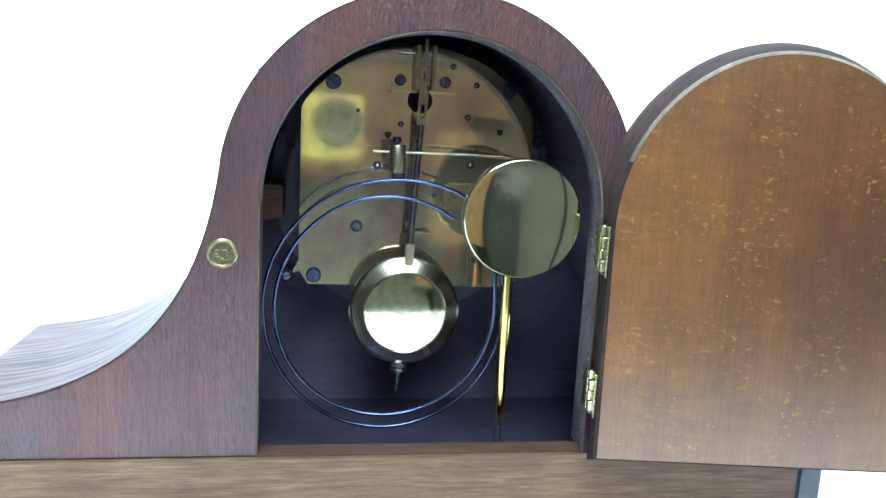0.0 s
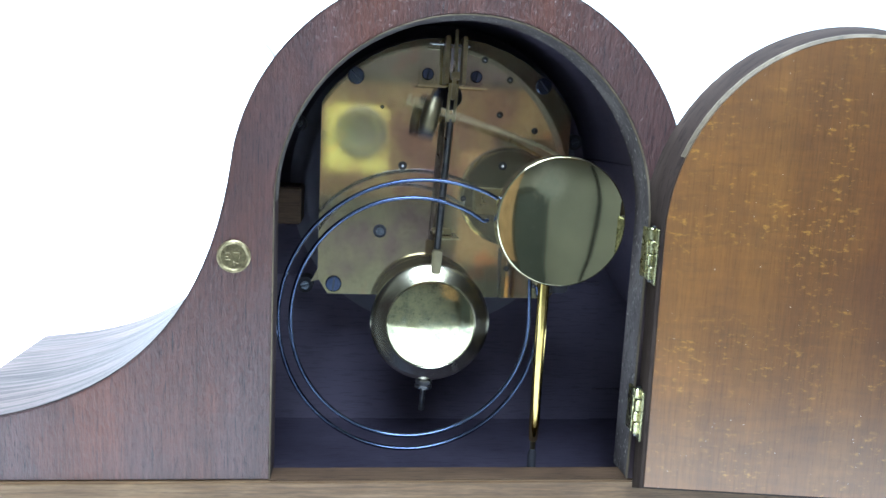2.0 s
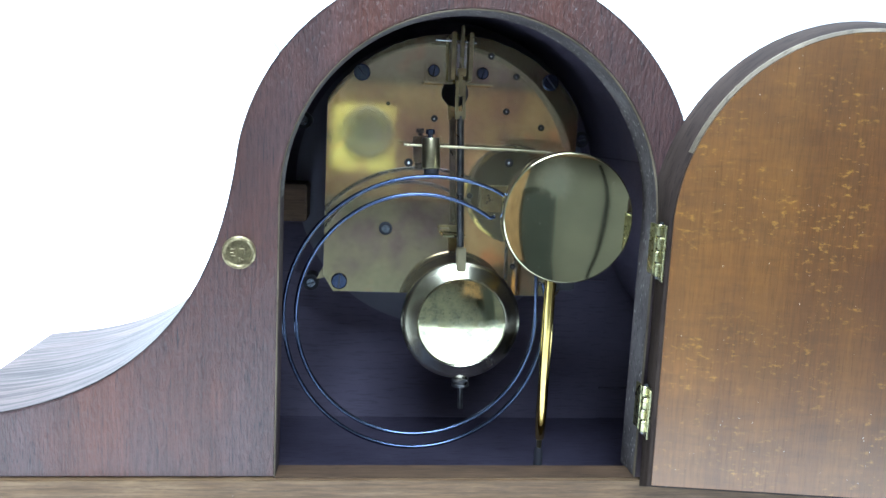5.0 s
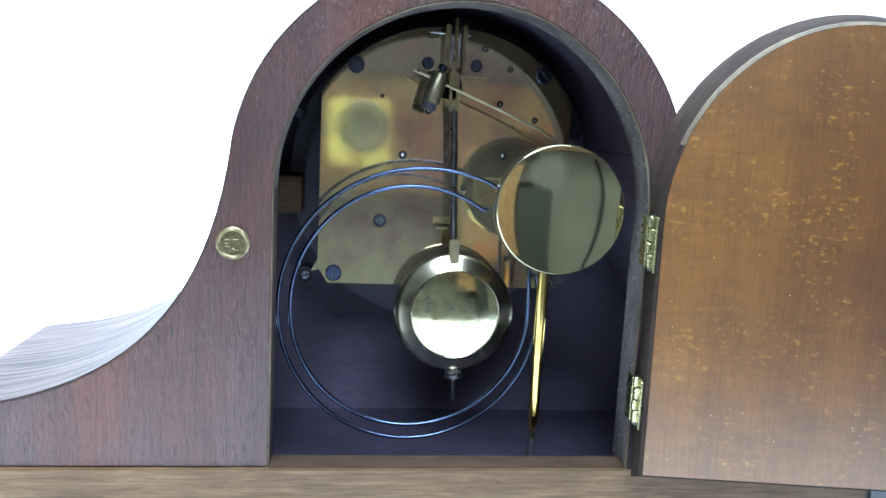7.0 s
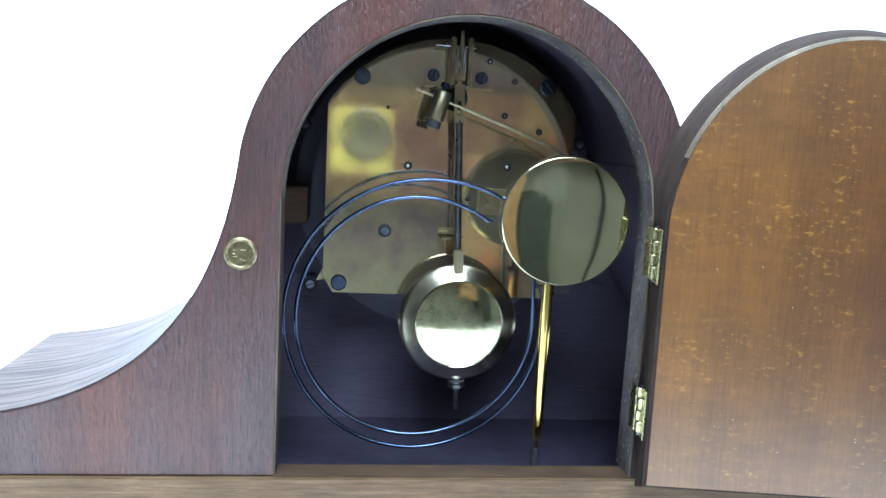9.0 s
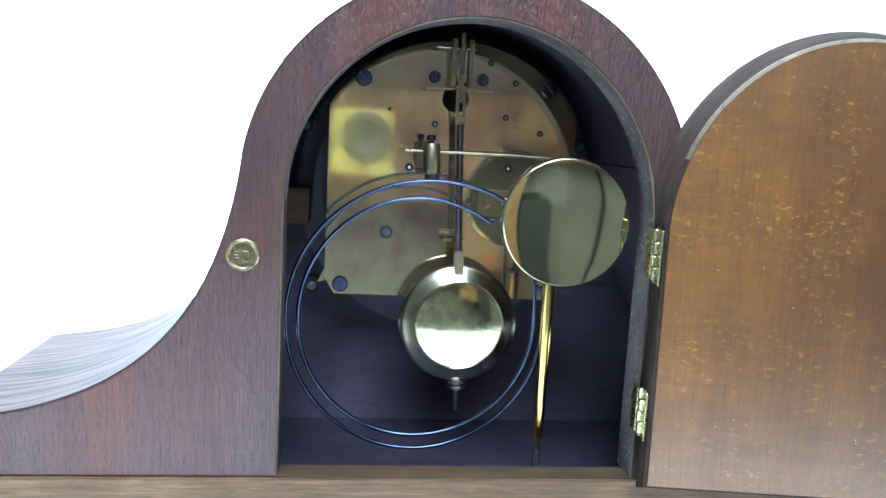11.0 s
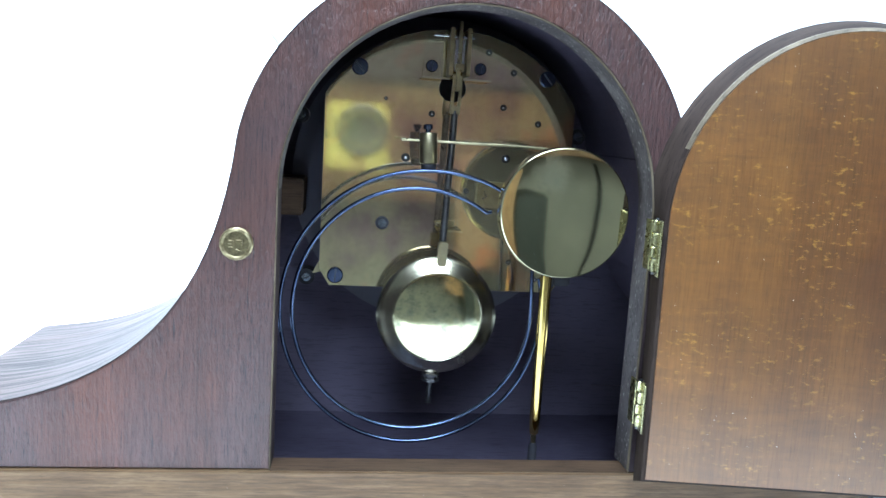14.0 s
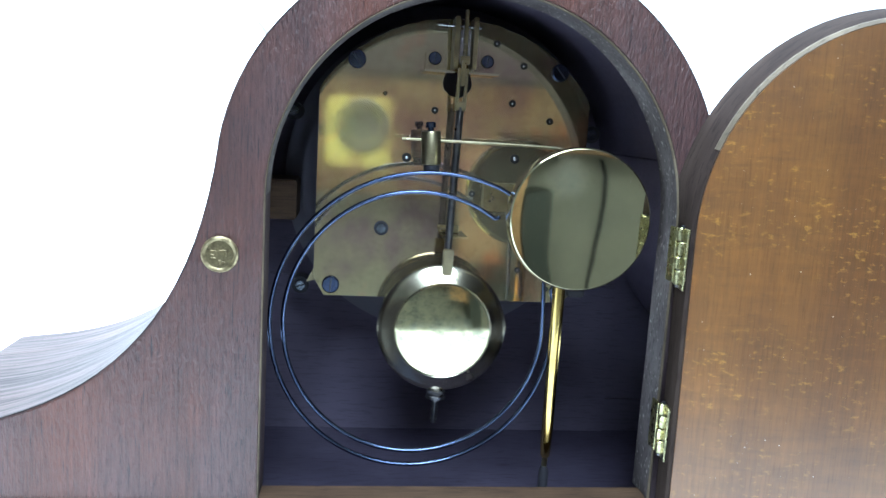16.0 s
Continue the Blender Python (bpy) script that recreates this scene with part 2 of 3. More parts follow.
def disc_brass():
    """Polished brass with dried specks and one hazy smudge."""
    m, nt, bs = material("smudged_brass")
    v = coords(nt)
    n = noise_at(nt, v, 40.0, 4.0)
    col = ramp(nt, n, [(0.35, (0.62, 0.58, 0.38)), (0.62, (0.72, 0.66, 0.42))])
    d = nt.nodes.new("ShaderNodeVectorMath")
    d.operation = "DISTANCE"
    d.inputs[1].default_value = (0.0429, 0.010, 0.1590)
    nt.links.new(v, d.inputs[0])
    rag = nt.nodes.new("ShaderNodeMath")
    rag.operation = "MULTIPLY_ADD"
    rag.inputs[1].default_value = 0.021
    nt.links.new(noise_at(nt, v, 420.0, 6.0, 0.78), rag.inputs[0])
    nt.links.new(d.outputs["Value"], rag.inputs[2])
    smudge = ramp(nt, rag.outputs[0], [(0.0140, (0.14,) * 3), (0.0195, (0, 0, 0))])
    sp = noise_at(nt, v, 1500.0, 1.0)
    specks = ramp(nt, sp, [(0.725, (0, 0, 0)), (0.75, (0.8,) * 3)])
    dirt = mix(nt, 1.0, smudge, specks, "ADD")
    nt.links.new(mix(nt, dirt, col, (0.34, 0.35, 0.30)), bs.inputs["Base Color"])
    nt.links.new(mix(nt, dirt, (0.035,) * 3, (0.6,) * 3), bs.inputs["Roughness"])
    inv = nt.nodes.new("ShaderNodeMath")
    inv.operation = "MULTIPLY_ADD"
    inv.inputs[1].default_value, inv.inputs[2].default_value = -0.7, 1.0
    nt.links.new(dirt, inv.inputs[0])
    nt.links.new(inv.outputs[0], bs.inputs["Metallic"])
    return m


DISC_BRASS = disc_brass()
RIM_BRASS = metal("bob_rim_brass", (0.50, 0.46, 0.34), (0.38, 0.34, 0.26), (0.18, 0.28), 60.0)
HINGE_BRASS = metal("hinge_brass", (0.62, 0.58, 0.32), (0.30, 0.28, 0.17), (0.18, 0.4), 500.0)
DULL_BRASS = metal("dull_brass", (0.45, 0.39, 0.24), (0.29, 0.25, 0.16), (0.25, 0.4), 120.0)
BLUED_STEEL = metal("blued_steel", (0.125, 0.158, 0.27), (0.062, 0.080, 0.150), (0.16, 0.28), 60.0)
GREY_STEEL = metal("grey_steel", (0.20, 0.19, 0.20), (0.10, 0.10, 0.11), (0.25, 0.4), 150.0)
BRIGHT_STEEL = metal("bright_steel", (0.6, 0.6, 0.62), (0.4, 0.4, 0.42), (0.15, 0.3), 200.0)
DARK_HOLE = plain("dark_oil_sink", (0.012, 0.010, 0.008), 0.4)
COIN_BRASS = metal("pale_stamped_brass", (0.46, 0.38, 0.22), (0.18, 0.145, 0.08), (0.3, 0.5), 300.0)
TARNISH_BRASS = metal("tarnished_stamped_brass", (0.30, 0.25, 0.14), (0.13, 0.105, 0.06), (0.3, 0.5), 500.0)
LENS_GLASS = plain("dull_green_lens", (0.075, 0.08, 0.062), 0.3, 0.2)
# blue-black lifted in colour, for haze over the dark inside
CAN_PAINT = plain("hazed_blue_can", (0.12, 0.115, 0.155), 0.6)
CABINET_PAINT = plain("dark_grey_cabinet_paint", (0.085, 0.097, 0.092), 0.5, 0.1, 12.0)
ZINC = plain("zinc_plated_steel", (0.22, 0.25, 0.31), 0.22, 0.4, 500.0, 0.9)
# for hidden backs, added so the plate mirrors bob and disc dark
DISC_BACK = plain("dark_back_bronze", (0.050, 0.036, 0.024), 0.45, 0.3, 90.0, 0.3)
BLACK_IRON = plain("blackened_iron", (0.022, 0.021, 0.028), 0.7)
WHITE_PAPER = plain("white_paper", (0.86, 0.87, 0.88), 0.7, 0.015, 6.0)
WHITE_TABLE = plain("white_table_laminate", (0.85, 0.86, 0.87), 0.45, 0.015, 8.0)
ROOM_PAINT = plain("grey_wall_paint", (0.46, 0.46, 0.415), 0.8, 0.05, 3.0)
ROOM_FLOOR = plain("grey_carpet", (0.12, 0.11, 0.10), 0.95, 0.2, 80.0)
CUPBOARD_WOOD = wood("orange_cupboard_wood", [(0.30, 0.185, 0.105), (0.37, 0.24, 0.135), (0.44, 0.295, 0.17)], (1, 1, 0.1), fine=60.0, rough=0.4, pores=0.2)
PALE_PLASTIC = plain("pale_yellow_plastic", (0.36, 0.325, 0.095), 0.5, 0.03)
RING_PLASTIC = plain("olive_ring_plastic", (0.19, 0.18, 0.075), 0.3, 0.05)
FELT = plain("purple_grey_felt", (0.25, 0.22, 0.25), 0.95, 0.1, 60.0)
SLOT_SHADE = plain("slot_shade", (0.030, 0.034, 0.050), 0.5, 0.2, 200.0)
POST_BRASS = metal("golden_brass", (0.80, 0.60, 0.20), (0.62, 0.44, 0.14), (0.08, 0.2), 60.0)
PINE_WOOD = wood("pale_pine", [(0.62, 0.38, 0.19), (0.72, 0.47, 0.25), (0.80, 0.56, 0.33)], (1, 1, 0.1), fine=60.0, rough=0.45, pores=0.15)
CLEAR_TAPE = plain("pale_paper_tape", (0.60, 0.57, 0.53), 0.6, 0.05)

# ---- mesh helpers ----


def part(name, bm, mat, parent=None, label="", smooth=None):
    """Link a bmesh as one mesh object under parent."""
    bmesh.ops.remove_doubles(bm, verts=bm.verts, dist=1e-7)
    bmesh.ops.recalc_face_normals(bm, faces=bm.faces)
    me = bpy.data.meshes.new(name)
    bm.to_mesh(me)
    bm.free()
    me.materials.append(mat)
    if smooth is not None:
        me.shade_smooth()
        me.set_sharp_from_angle(angle=radians(smooth))
    ob = new(name, me)
    ob.parent = parent
    if label:
        tagged(ob, label)
    return ob


def slab(outline, y0, y1, bevel=0.0, holes=(), grow=0.0):
    """A board: an outline of (x, z) points between the planes y0 and y1; holes: outlines cut through it; grow: how much wider it gets at y1."""
    bm = bmesh.new()
    rings = [outline, *holes]
    ends = []
    for y in (y0, y1):
        edges = []
        for k, ring in enumerate(rings):
            pts = ring if y == y0 or not grow else offset(ring, grow)
            vs = [bm.verts.new((x, y, z)) for x, z in pts]
            edges.append([bm.edges.new((vs[i], vs[(i + 1) % len(vs)])) for i in range(len(vs))])
        ends.append(edges)
        bmesh.ops.triangle_fill(bm, use_beauty=True, edges=[e for es in edges for e in es])
    for a, b in zip(*ends):
        va, vb = [e.verts[0] for e in a], [e.verts[0] for e in b]
        for i in range(len(va)):
            j = (i + 1) % len(va)
            bm.faces.new((va[i], va[j], vb[j], vb[i]))
    if bevel:
        sharp = [e for e in bm.edges if len(e.link_faces) == 2 and e.calc_face_angle(0) > 0.9]
        bmesh.ops.bevel(bm, geom=sharp, offset=bevel, segments=2, affect="EDGES", clamp_overlap=True)
    return bm


def offset(ring, d):
    """The outline moved outwards by d."""
    n, out = len(ring), []
    area = sum(ring[i][0] * ring[(i + 1) % n][1] - ring[(i + 1) % n][0] * ring[i][1] for i in range(n))
    s = 1 if area > 0 else -1
    for i in range(n):
        p, q, r = Vector(ring[i - 1]), Vector(ring[i]), Vector(ring[(i + 1) % n])
        a, b = (q - p).normalized(), (r - q).normalized()
        na, nb = Vector((a.y, -a.x)) * s, Vector((b.y, -b.x)) * s
        m = (na + nb).normalized()
        out.append(tuple(q + m * d / max(0.5, m.dot(na))))
    return out


def box(x0, x1, y0, y1, z0, z1, bevel=0.0, segments=2):
    bm = bmesh.new()
    bmesh.ops.create_cube(bm, size=1.0)
    for v in bm.verts:
        v.co = Vector(((x0 + x1) / 2 + v.co.x * (x1 - x0), (y0 + y1) / 2 + v.co.y * (y1 - y0), (z0 + z1) / 2 + v.co.z * (z1 - z0)))
    if bevel:
        bmesh.ops.bevel(bm, geom=bm.edges[:], offset=bevel, segments=segments, affect="EDGES")
    return bm


def lathe(profile, centre, axis="y", steps=48):
    """Turned work: (radius, height) pairs along the axis, from the centre."""
    bm = bmesh.new()
    rings = []
    for r, h in profile:
        ring = []
        for k in range(steps):
            a = 2 * math.pi * k / steps
            c, s = r * math.cos(a), r * math.sin(a)
            p = {"y": (c, h, s), "z": (c, s, h), "x": (h, c, s)}[axis]
            ring.append(bm.verts.new(Vector(centre) + Vector(p)))
        rings.append(ring)
    for a, b in zip(rings, rings[1:]):
        for k in range(steps):
            j = (k + 1) % steps
            bm.faces.new((a[k], a[j], b[j], b[k]))
    bm.faces.new(rings[0])
    bm.faces.new(rings[-1])
    return bm


def tube(points, width, depth=None, sides=10):
    """A wire along points; depth: its thickness along y where it is not round."""
    bm = bmesh.new()
    rings = []
    pts = [Vector(p) for p in points]
    for i, p in enumerate(pts):
        w = width[i] if isinstance(width, (list, tuple)) else width
        d = (pts[min(i + 1, len(pts) - 1)] - pts[max(i - 1, 0)]).normalized()
        up = Vector((0, 1, 0)) if abs(d.y) < 0.9 else Vector((0, 0, 1))
        side = d.cross(up).normalized()
        up = side.cross(d).normalized()
        ring = []
        for k in range(sides):
            a = 2 * math.pi * k / sides
            ring.append(bm.verts.new(p + side * math.cos(a) * w / 2 + up * math.sin(a) * (depth or w) / 2))
        rings.append(ring)
    for a, b in zip(rings, rings[1:]):
        for k in range(sides):
            j = (k + 1) % sides
            bm.faces.new((a[k], a[j], b[j], b[k]))
    bm.faces.new(rings[0])
    bm.faces.new(rings[-1])
    return bm


def leaned(m, bm):
    bm.transform(m)
    return bm


def join(*bms):
    out = bmesh.new()
    for b in bms:
        me = bpy.data.meshes.new("tmp")
        b.to_mesh(me)
        b.free()
        out.from_mesh(me)
        bpy.data.meshes.remove(me)
    return out


def arc(cx, cz, r, a0, a1, n):
    return [(cx + r * math.cos(radians(a0 + (a1 - a0) * k / n)), cz + r * math.sin(radians(a0 + (a1 - a0) * k / n))) for k in range(n + 1)]


def screw(centre, r, parent, mat, h=0.0016, turn=30.0, name="screw", label=""):
    """A slotted screw head that faces the open back."""
    bm = bmesh.new()
    n = 20
    slot = 0.10
    x, y, z = centre
    body = lathe([(r, 0), (r, -h * 0.7), (r * 0.86, -h)], centre, "y", n)
    ob = part(name, body, mat, parent, label, smooth=35)
    # the slot is a flat dark sheet: the cut's shade as colour
    c, s = math.cos(radians(turn)), math.sin(radians(turn))
    w, l = r * slot, r * 0.84
    for sx, sz in ((-l, -w), (l, -w), (l, w), (-l, w)):
        bm.verts.new((x + sx * c - sz * s, y - h - 0.00012, z + sx * s + sz * c))
    bm.faces.new(bm.verts[:])
    part("slot", bm, SLOT_SHADE, ob)
    return ob


# ---- the room ----
TABLE_Z = -0.008


def room():
    for name, b, mat in (("floor", (-2.2, 2.2, -2.6, 1.8, -0.86, -0.76), ROOM_FLOOR), ("ceiling", (-2.2, 2.2, -2.6, 1.8, 1.74, 1.84), ROOM_PAINT),
                         ("wall_north", (-2.3, 2.3, 1.8, 1.9, -0.76, 1.74), ROOM_PAINT), ("wall_south", (-2.3, 2.3, -2.7, -2.6, -0.76, 1.74), ROOM_PAINT),
                         ("wall_west", (-2.3, -2.2, -2.6, 1.8, -0.76, 1.74), ROOM_PAINT), ("wall_east", (2.2, 2.3, -2.6, 1.8, -0.76, 1.74), ROOM_PAINT)):
        tagged(part(name, box(*b), mat), kind="structure")


def table():
    t = tagged(new("table"), "white laminate table under the clock", "table")
    part("tabletop", box(-1.8, 1.8, -0.30, 1.2, TABLE_Z - 0.031, TABLE_Z - 0.001, 0.004), WHITE_TABLE, t)
    for x in (-1.72, 1.72):
        for y in (-0.24, 1.14):
            part("leg", box(x - 0.025, x + 0.025, y - 0.025, y + 0.025, -0.76, TABLE_Z - 0.031, 0.003), WHITE_TABLE, t)


def backdrop():
    bm = bmesh.new()
    prof = [(-0.28, 0.0), (0.55, 0.0)] + [(0.55 + 0.4 * math.sin(radians(a)), 0.4 - 0.4 * math.cos(radians(a))) for a in range(6, 91, 6)] + [(0.95, 1.6)]
    rows = [[bm.verts.new((x, y, z + TABLE_Z)) for y, z in prof] for x in (-1.75, 1.75)]
    for i in range(len(prof) - 1):
        bm.faces.new((rows[0][i], rows[1][i], rows[1][i + 1], rows[0][i + 1]))
    ob = part("backdrop", bm, WHITE_PAPER, smooth=60)
    sol = ob.modifiers.new("thickness", "SOLIDIFY")
    sol.thickness, sol.offset = 0.0008, -1
    tagged(ob, "white paper sweep behind and under the clock", kind="structure")


def cupboard():
    """Added unseen across the room, for reflections: a warm wooden wall cupboard over a dark grey floor cabinet."""
    c = tagged(new("reflected_cupboard"), "long orange-brown wooden wall cupboard, added unseen for warm reflections", "cupboard")
    part("carcass", box(-0.42, 1.35, -2.599, -2.30, 0.15, 0.32, 0.004), CUPBOARD_WOOD, c)
    part("lower_carcass", box(-0.42, 0.466, -2.599, -2.30, -0.08, 0.1498, 0.004), CUPBOARD_WOOD, c)
    for x0, x1 in ((-0.415, 0.018), (0.022, 0.463), (0.467, 0.903), (0.907, 1.345)):
        d = part("door", box(x0, x1, -2.2995, -2.28, -0.075 if x0 < 0.4 else 0.155, 0.315, 0.003), CUPBOARD_WOOD, c)
        part("knob", lathe([(0.010, 0.0), (0.014, 0.012), (0.008, 0.02)], (x0 + 0.03, -2.28, 0.28), "y", 20), DULL_BRASS, d)
    # added strip, out of view, mirrored as the crescent at the disc's edge
    part("crescent_board", box(0.34, 0.497, -2.2795, -2.262, -0.30, 0.10, 0.003), PINE_WOOD, c, "pale orange pine board, added for the disc's orange crescent")
    k = tagged(new("cabinet"), "dark grey floor cabinet, added unseen for the disc's dark band", "cabinet")
    part("body", box(0.506, 0.622, -2.599, -2.25, -0.76, -0.02, 0.004), CABINET_PAINT, k)
    part("door", box(0.503, 0.625, -2.2495, -2.232, -0.70, -0.025, 0.003), CABINET_PAINT, k)
    # added board, out of view, so the top of the plate mirrors something dark
    n = tagged(new("reflected_board"), "wide purple-grey felt board, added unseen to darken the plate's reflection", "pin board")
    part("felt", box(-0.60, 1.45, -2.599, -2.585, 0.36, 1.05), FELT, n)
    for x0, x1, z0, z1 in ((-0.63, 1.48, 0.33, 0.36), (-0.63, 1.48, 1.05, 1.08), (-0.63, -0.60, 0.3602, 1.0498), (1.45, 1.48, 0.3602, 1.0498)):
        part("frame_bar", box(x0, x1, -2.599, -2.580, z0, z1, 0.002), CABINET_PAINT, n)
    p = tube([(0.905 + 0.015 * math.sin(q * 0.9), -2.585, 0.12 - q * 0.0955) for q in range(0, 10)], 0.018)
    tagged(part("cable", p, BLACK_IRON, smooth=60), "black cable down the wall, added unseen for the disc's dark line", "cable")


room()
table()
cupboard()
backdrop()

# ---- the clock ----
CX = 0.0057            # middle of the case
OX, OZ, OR, APEX = 0.0067, 0.1470, 0.0777, 0.2241   # opening: middle, springing height, half width, top
DEPTH = 0.132
SEAM = 0.030          # top of the base board
WALL = 0.0135


def wing(n=22):
    """The sweep from the hood down to the end of the case, as seen on the side towards -x of the middle."""
    p = [(-0.0927, 0.1642), (-0.1020, 0.092), (-0.140, 0.0575), (-0.212, 0.0535)]
    out = []
    for k in range(n + 1):
        t = k / n
        w = ((1 - t) ** 3, 3 * t * (1 - t) ** 2, 3 * t * t * (1 - t), t ** 3)
        out.append((sum(a * q[0] for a, q in zip(w, p)), sum(a * q[1] for a, q in zip(w, p))))
    return out


def case_top():
    """The upper outline from the -x end over the hood to the +x end."""
    left = [(CX + x, z) for x, z in reversed(wing())]
    hood = [(CX + (x - CX) * (1.032 if x < CX else 1.032 - 0.012 * min(1, (x - CX) / 0.03)), z) for x, z in arc(CX, 0.1507, 0.0910, 171, 9, 44)]
    right = [(CX - x - 0.0015, z) for x, z in wing()]
    return left + hood + right


def arch(n=40):
    """The head of the opening: on the hinge side it starts lower and closes in sooner."""
    out = []
    for k in range(n + 1):
        a = math.pi * (1 - k / n)
        spring = OZ if a > math.pi / 2 else 0.1425
        out.append((OX + OR * math.cos(a), spring + (APEX - spring) * math.sin(a)))
    return out


def opening(low=SEAM):
    return [(OX - OR, low)] + arch() + [(OX + OR, low)]


clock = tagged(new("mantel_clock"), "hump-backed dark oak mantel clock, back door open, on white table", "mantel clock")


HINGE_X, HINGE_Y = 0.0858, -0.0020


def case():
    top = case_top()
    x0, x1 = top[0][0], top[-1][0]
    # back panel: the opening runs down to the base board, so the outline goes round it
    outline = [(x0, SEAM + 0.0004)] + top + [(x1, SEAM + 0.0004), (OX + OR, SEAM + 0.0004)] + list(reversed(arch())) + [(OX - OR, SEAM + 0.0004)]
    part("back_panel", slab(outline, 0.0, WALL, 0.0005), PANEL_WOOD, clock, "dark reddish oak veneer back panel")
    lining = opening()
    bm = bmesh.new()
    rows = [[bm.verts.new((OX + (x - OX) * k, y, z if z < OZ else OZ + (z - OZ) * k)) for x, z in lining] for k, y in ((1.0, 0.0012), (0.9955, 0.0014), (0.9955, WALL + 0.004), (1.0, WALL + 0.004))]
    jamb = bmesh.new()
    for a, b in zip(rows, rows[1:] + rows[:1]):
        for k in range(1, len(a) - 1):
            bm.faces.new((a[k], a[k + 1], b[k + 1], b[k]))
        jamb.faces.new([jamb.verts.new(v.co) for v in (a[0], a[1], b[1], b[0])])
    for row in rows:
        bm.verts.remove(row[0])
    # straight jamb in a darker wood than the arch: its shade is painted in
    part("jamb", jamb, REBATE_WOOD, clock, "jamb of the opening, its shade put into a dark colour")
    arris = bmesh.new()
    rims = [[arris.verts.new((OX + (x - OX) * k, y, z if z < OZ else OZ + (z - OZ) * k)) for x, z in lining] for k, y in ((1.0032, -0.00012), (0.9982, -0.00012), (0.9950, 0.0013))]
    for a, b in zip(rims, rims[1:]):
        for k in range(len(a) - 1):
            arris.faces.new((a[k], a[k + 1], b[k + 1], b[k]))
    for k in range(2, len(lining)):
        rims[0][k].co = Vector((OX, 0, OZ)) + (rims[0][k].co - Vector((OX, 0, OZ))) * 0.9978
    part("opening_arris", arris, BARE_EDGE, clock, "thin worn pale rim of the opening")
    part("opening_edge", bm, EDGE_WOOD, clock, "bare greyish edge of the opening")
    part("opening_sill", box(OX - OR + 0.0004, OX + OR - 0.0004, -0.0004, 0.0112, SEAM + 0.0001, SEAM + 0.0006), SILL_WOOD, clock, "red-brown sill of the opening")
    part("hinge_stile", box(OX + OR + 0.0003, HINGE_X + 0.0040, -0.0004, 0.0030, SEAM + 0.0006, 0.158), REBATE_WOOD, clock, "purple-grey strip beside the hinges")
    # wrapped top, a shell that follows the outline
    inner = offset(top, -0.006)
    outer = offset(top, 0.0006)
    shell = slab(outer + list(reversed(offset(top, 0.00005))), 0.0007, WALL + 0.0002)
    shell = join(shell, slab(outer + list(reversed(inner)), WALL + 0.0002, DEPTH))
    part("case_top", shell, TOP_WOOD, clock, "glossy oak veneer bent over the hump", smooth=30)
    mid = offset(top, -0.0062)
    front = [(mid[0][0], SEAM + 0.0004)] + mid + [(mid[-1][0], SEAM + 0.0004)]
    part("dial_board", slab(front, DEPTH - 0.012, DEPTH - 0.0006), HAZED_WOOD, clock)
    # base board with plinth mouldings at its ends
    part("base", box(-0.190, 0.200, -0.0015, 0.0115, -0.006, SEAM, 0.0006), BASE_WOOD, clock, "lighter plain wood base board")
    part("plinth_frame", join(box(-0.190, 0.200, DEPTH - 0.013, DEPTH + 0.002, -0.006, SEAM), box(-0.190, -0.176, 0.0117, DEPTH - 0.0132, -0.006, SEAM), box(0.186, 0.200, 0.0117, DEPTH - 0.0132, -0.006, SEAM)), HAZED_WOOD, clock)
    for sx0, sx1 in ((-0.206, -0.1902), (0.2002, 0.2165)):
        part("end_moulding", box(sx0, sx1, 0.0, DEPTH + 0.012, -0.006, 0.0285, 0.003, 3), MOULD_WOOD, clock, "dark end moulding of the plinth")
    part("front_moulding", box(-0.206, 0.2165, DEPTH + 0.0022, DEPTH + 0.014, -0.006, 0.026, 0.003, 3), MOULD_WOOD, clock)
    for x in (-0.18, 0.19):
        for y in (0.015, 0.115):
            part("foot", lathe([(0.009, -0.0080), (0.010, -0.0075), (0.010, -0.0059)], (x, y, 0), "z", 24), BLACK_IRON, clock)
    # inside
    part("inner_floor", box(-0.1759, 0.1859, 0.0119, DEPTH - 0.0135, 0.004, 0.012), SHADED_WOOD, clock)
    part("front_lining", box(-0.0930, 0.1040, DEPTH - 0.0150, DEPTH - 0.0132, 0.0121, 0.0950), HAZED_WOOD, clock)
    part("movement_block", box(-0.0850, -0.0655, 0.084, 0.112, 0.1275, 0.1462, 0.0008), SILL_WOOD, clock, "brown wooden block beside the movement")
    part("case_lining", slab(offset(top, -0.0063) + list(reversed(offset(top, -0.0076))), WALL + 0.0006, DEPTH - 0.0124), HAZED_WOOD, clock)


case()


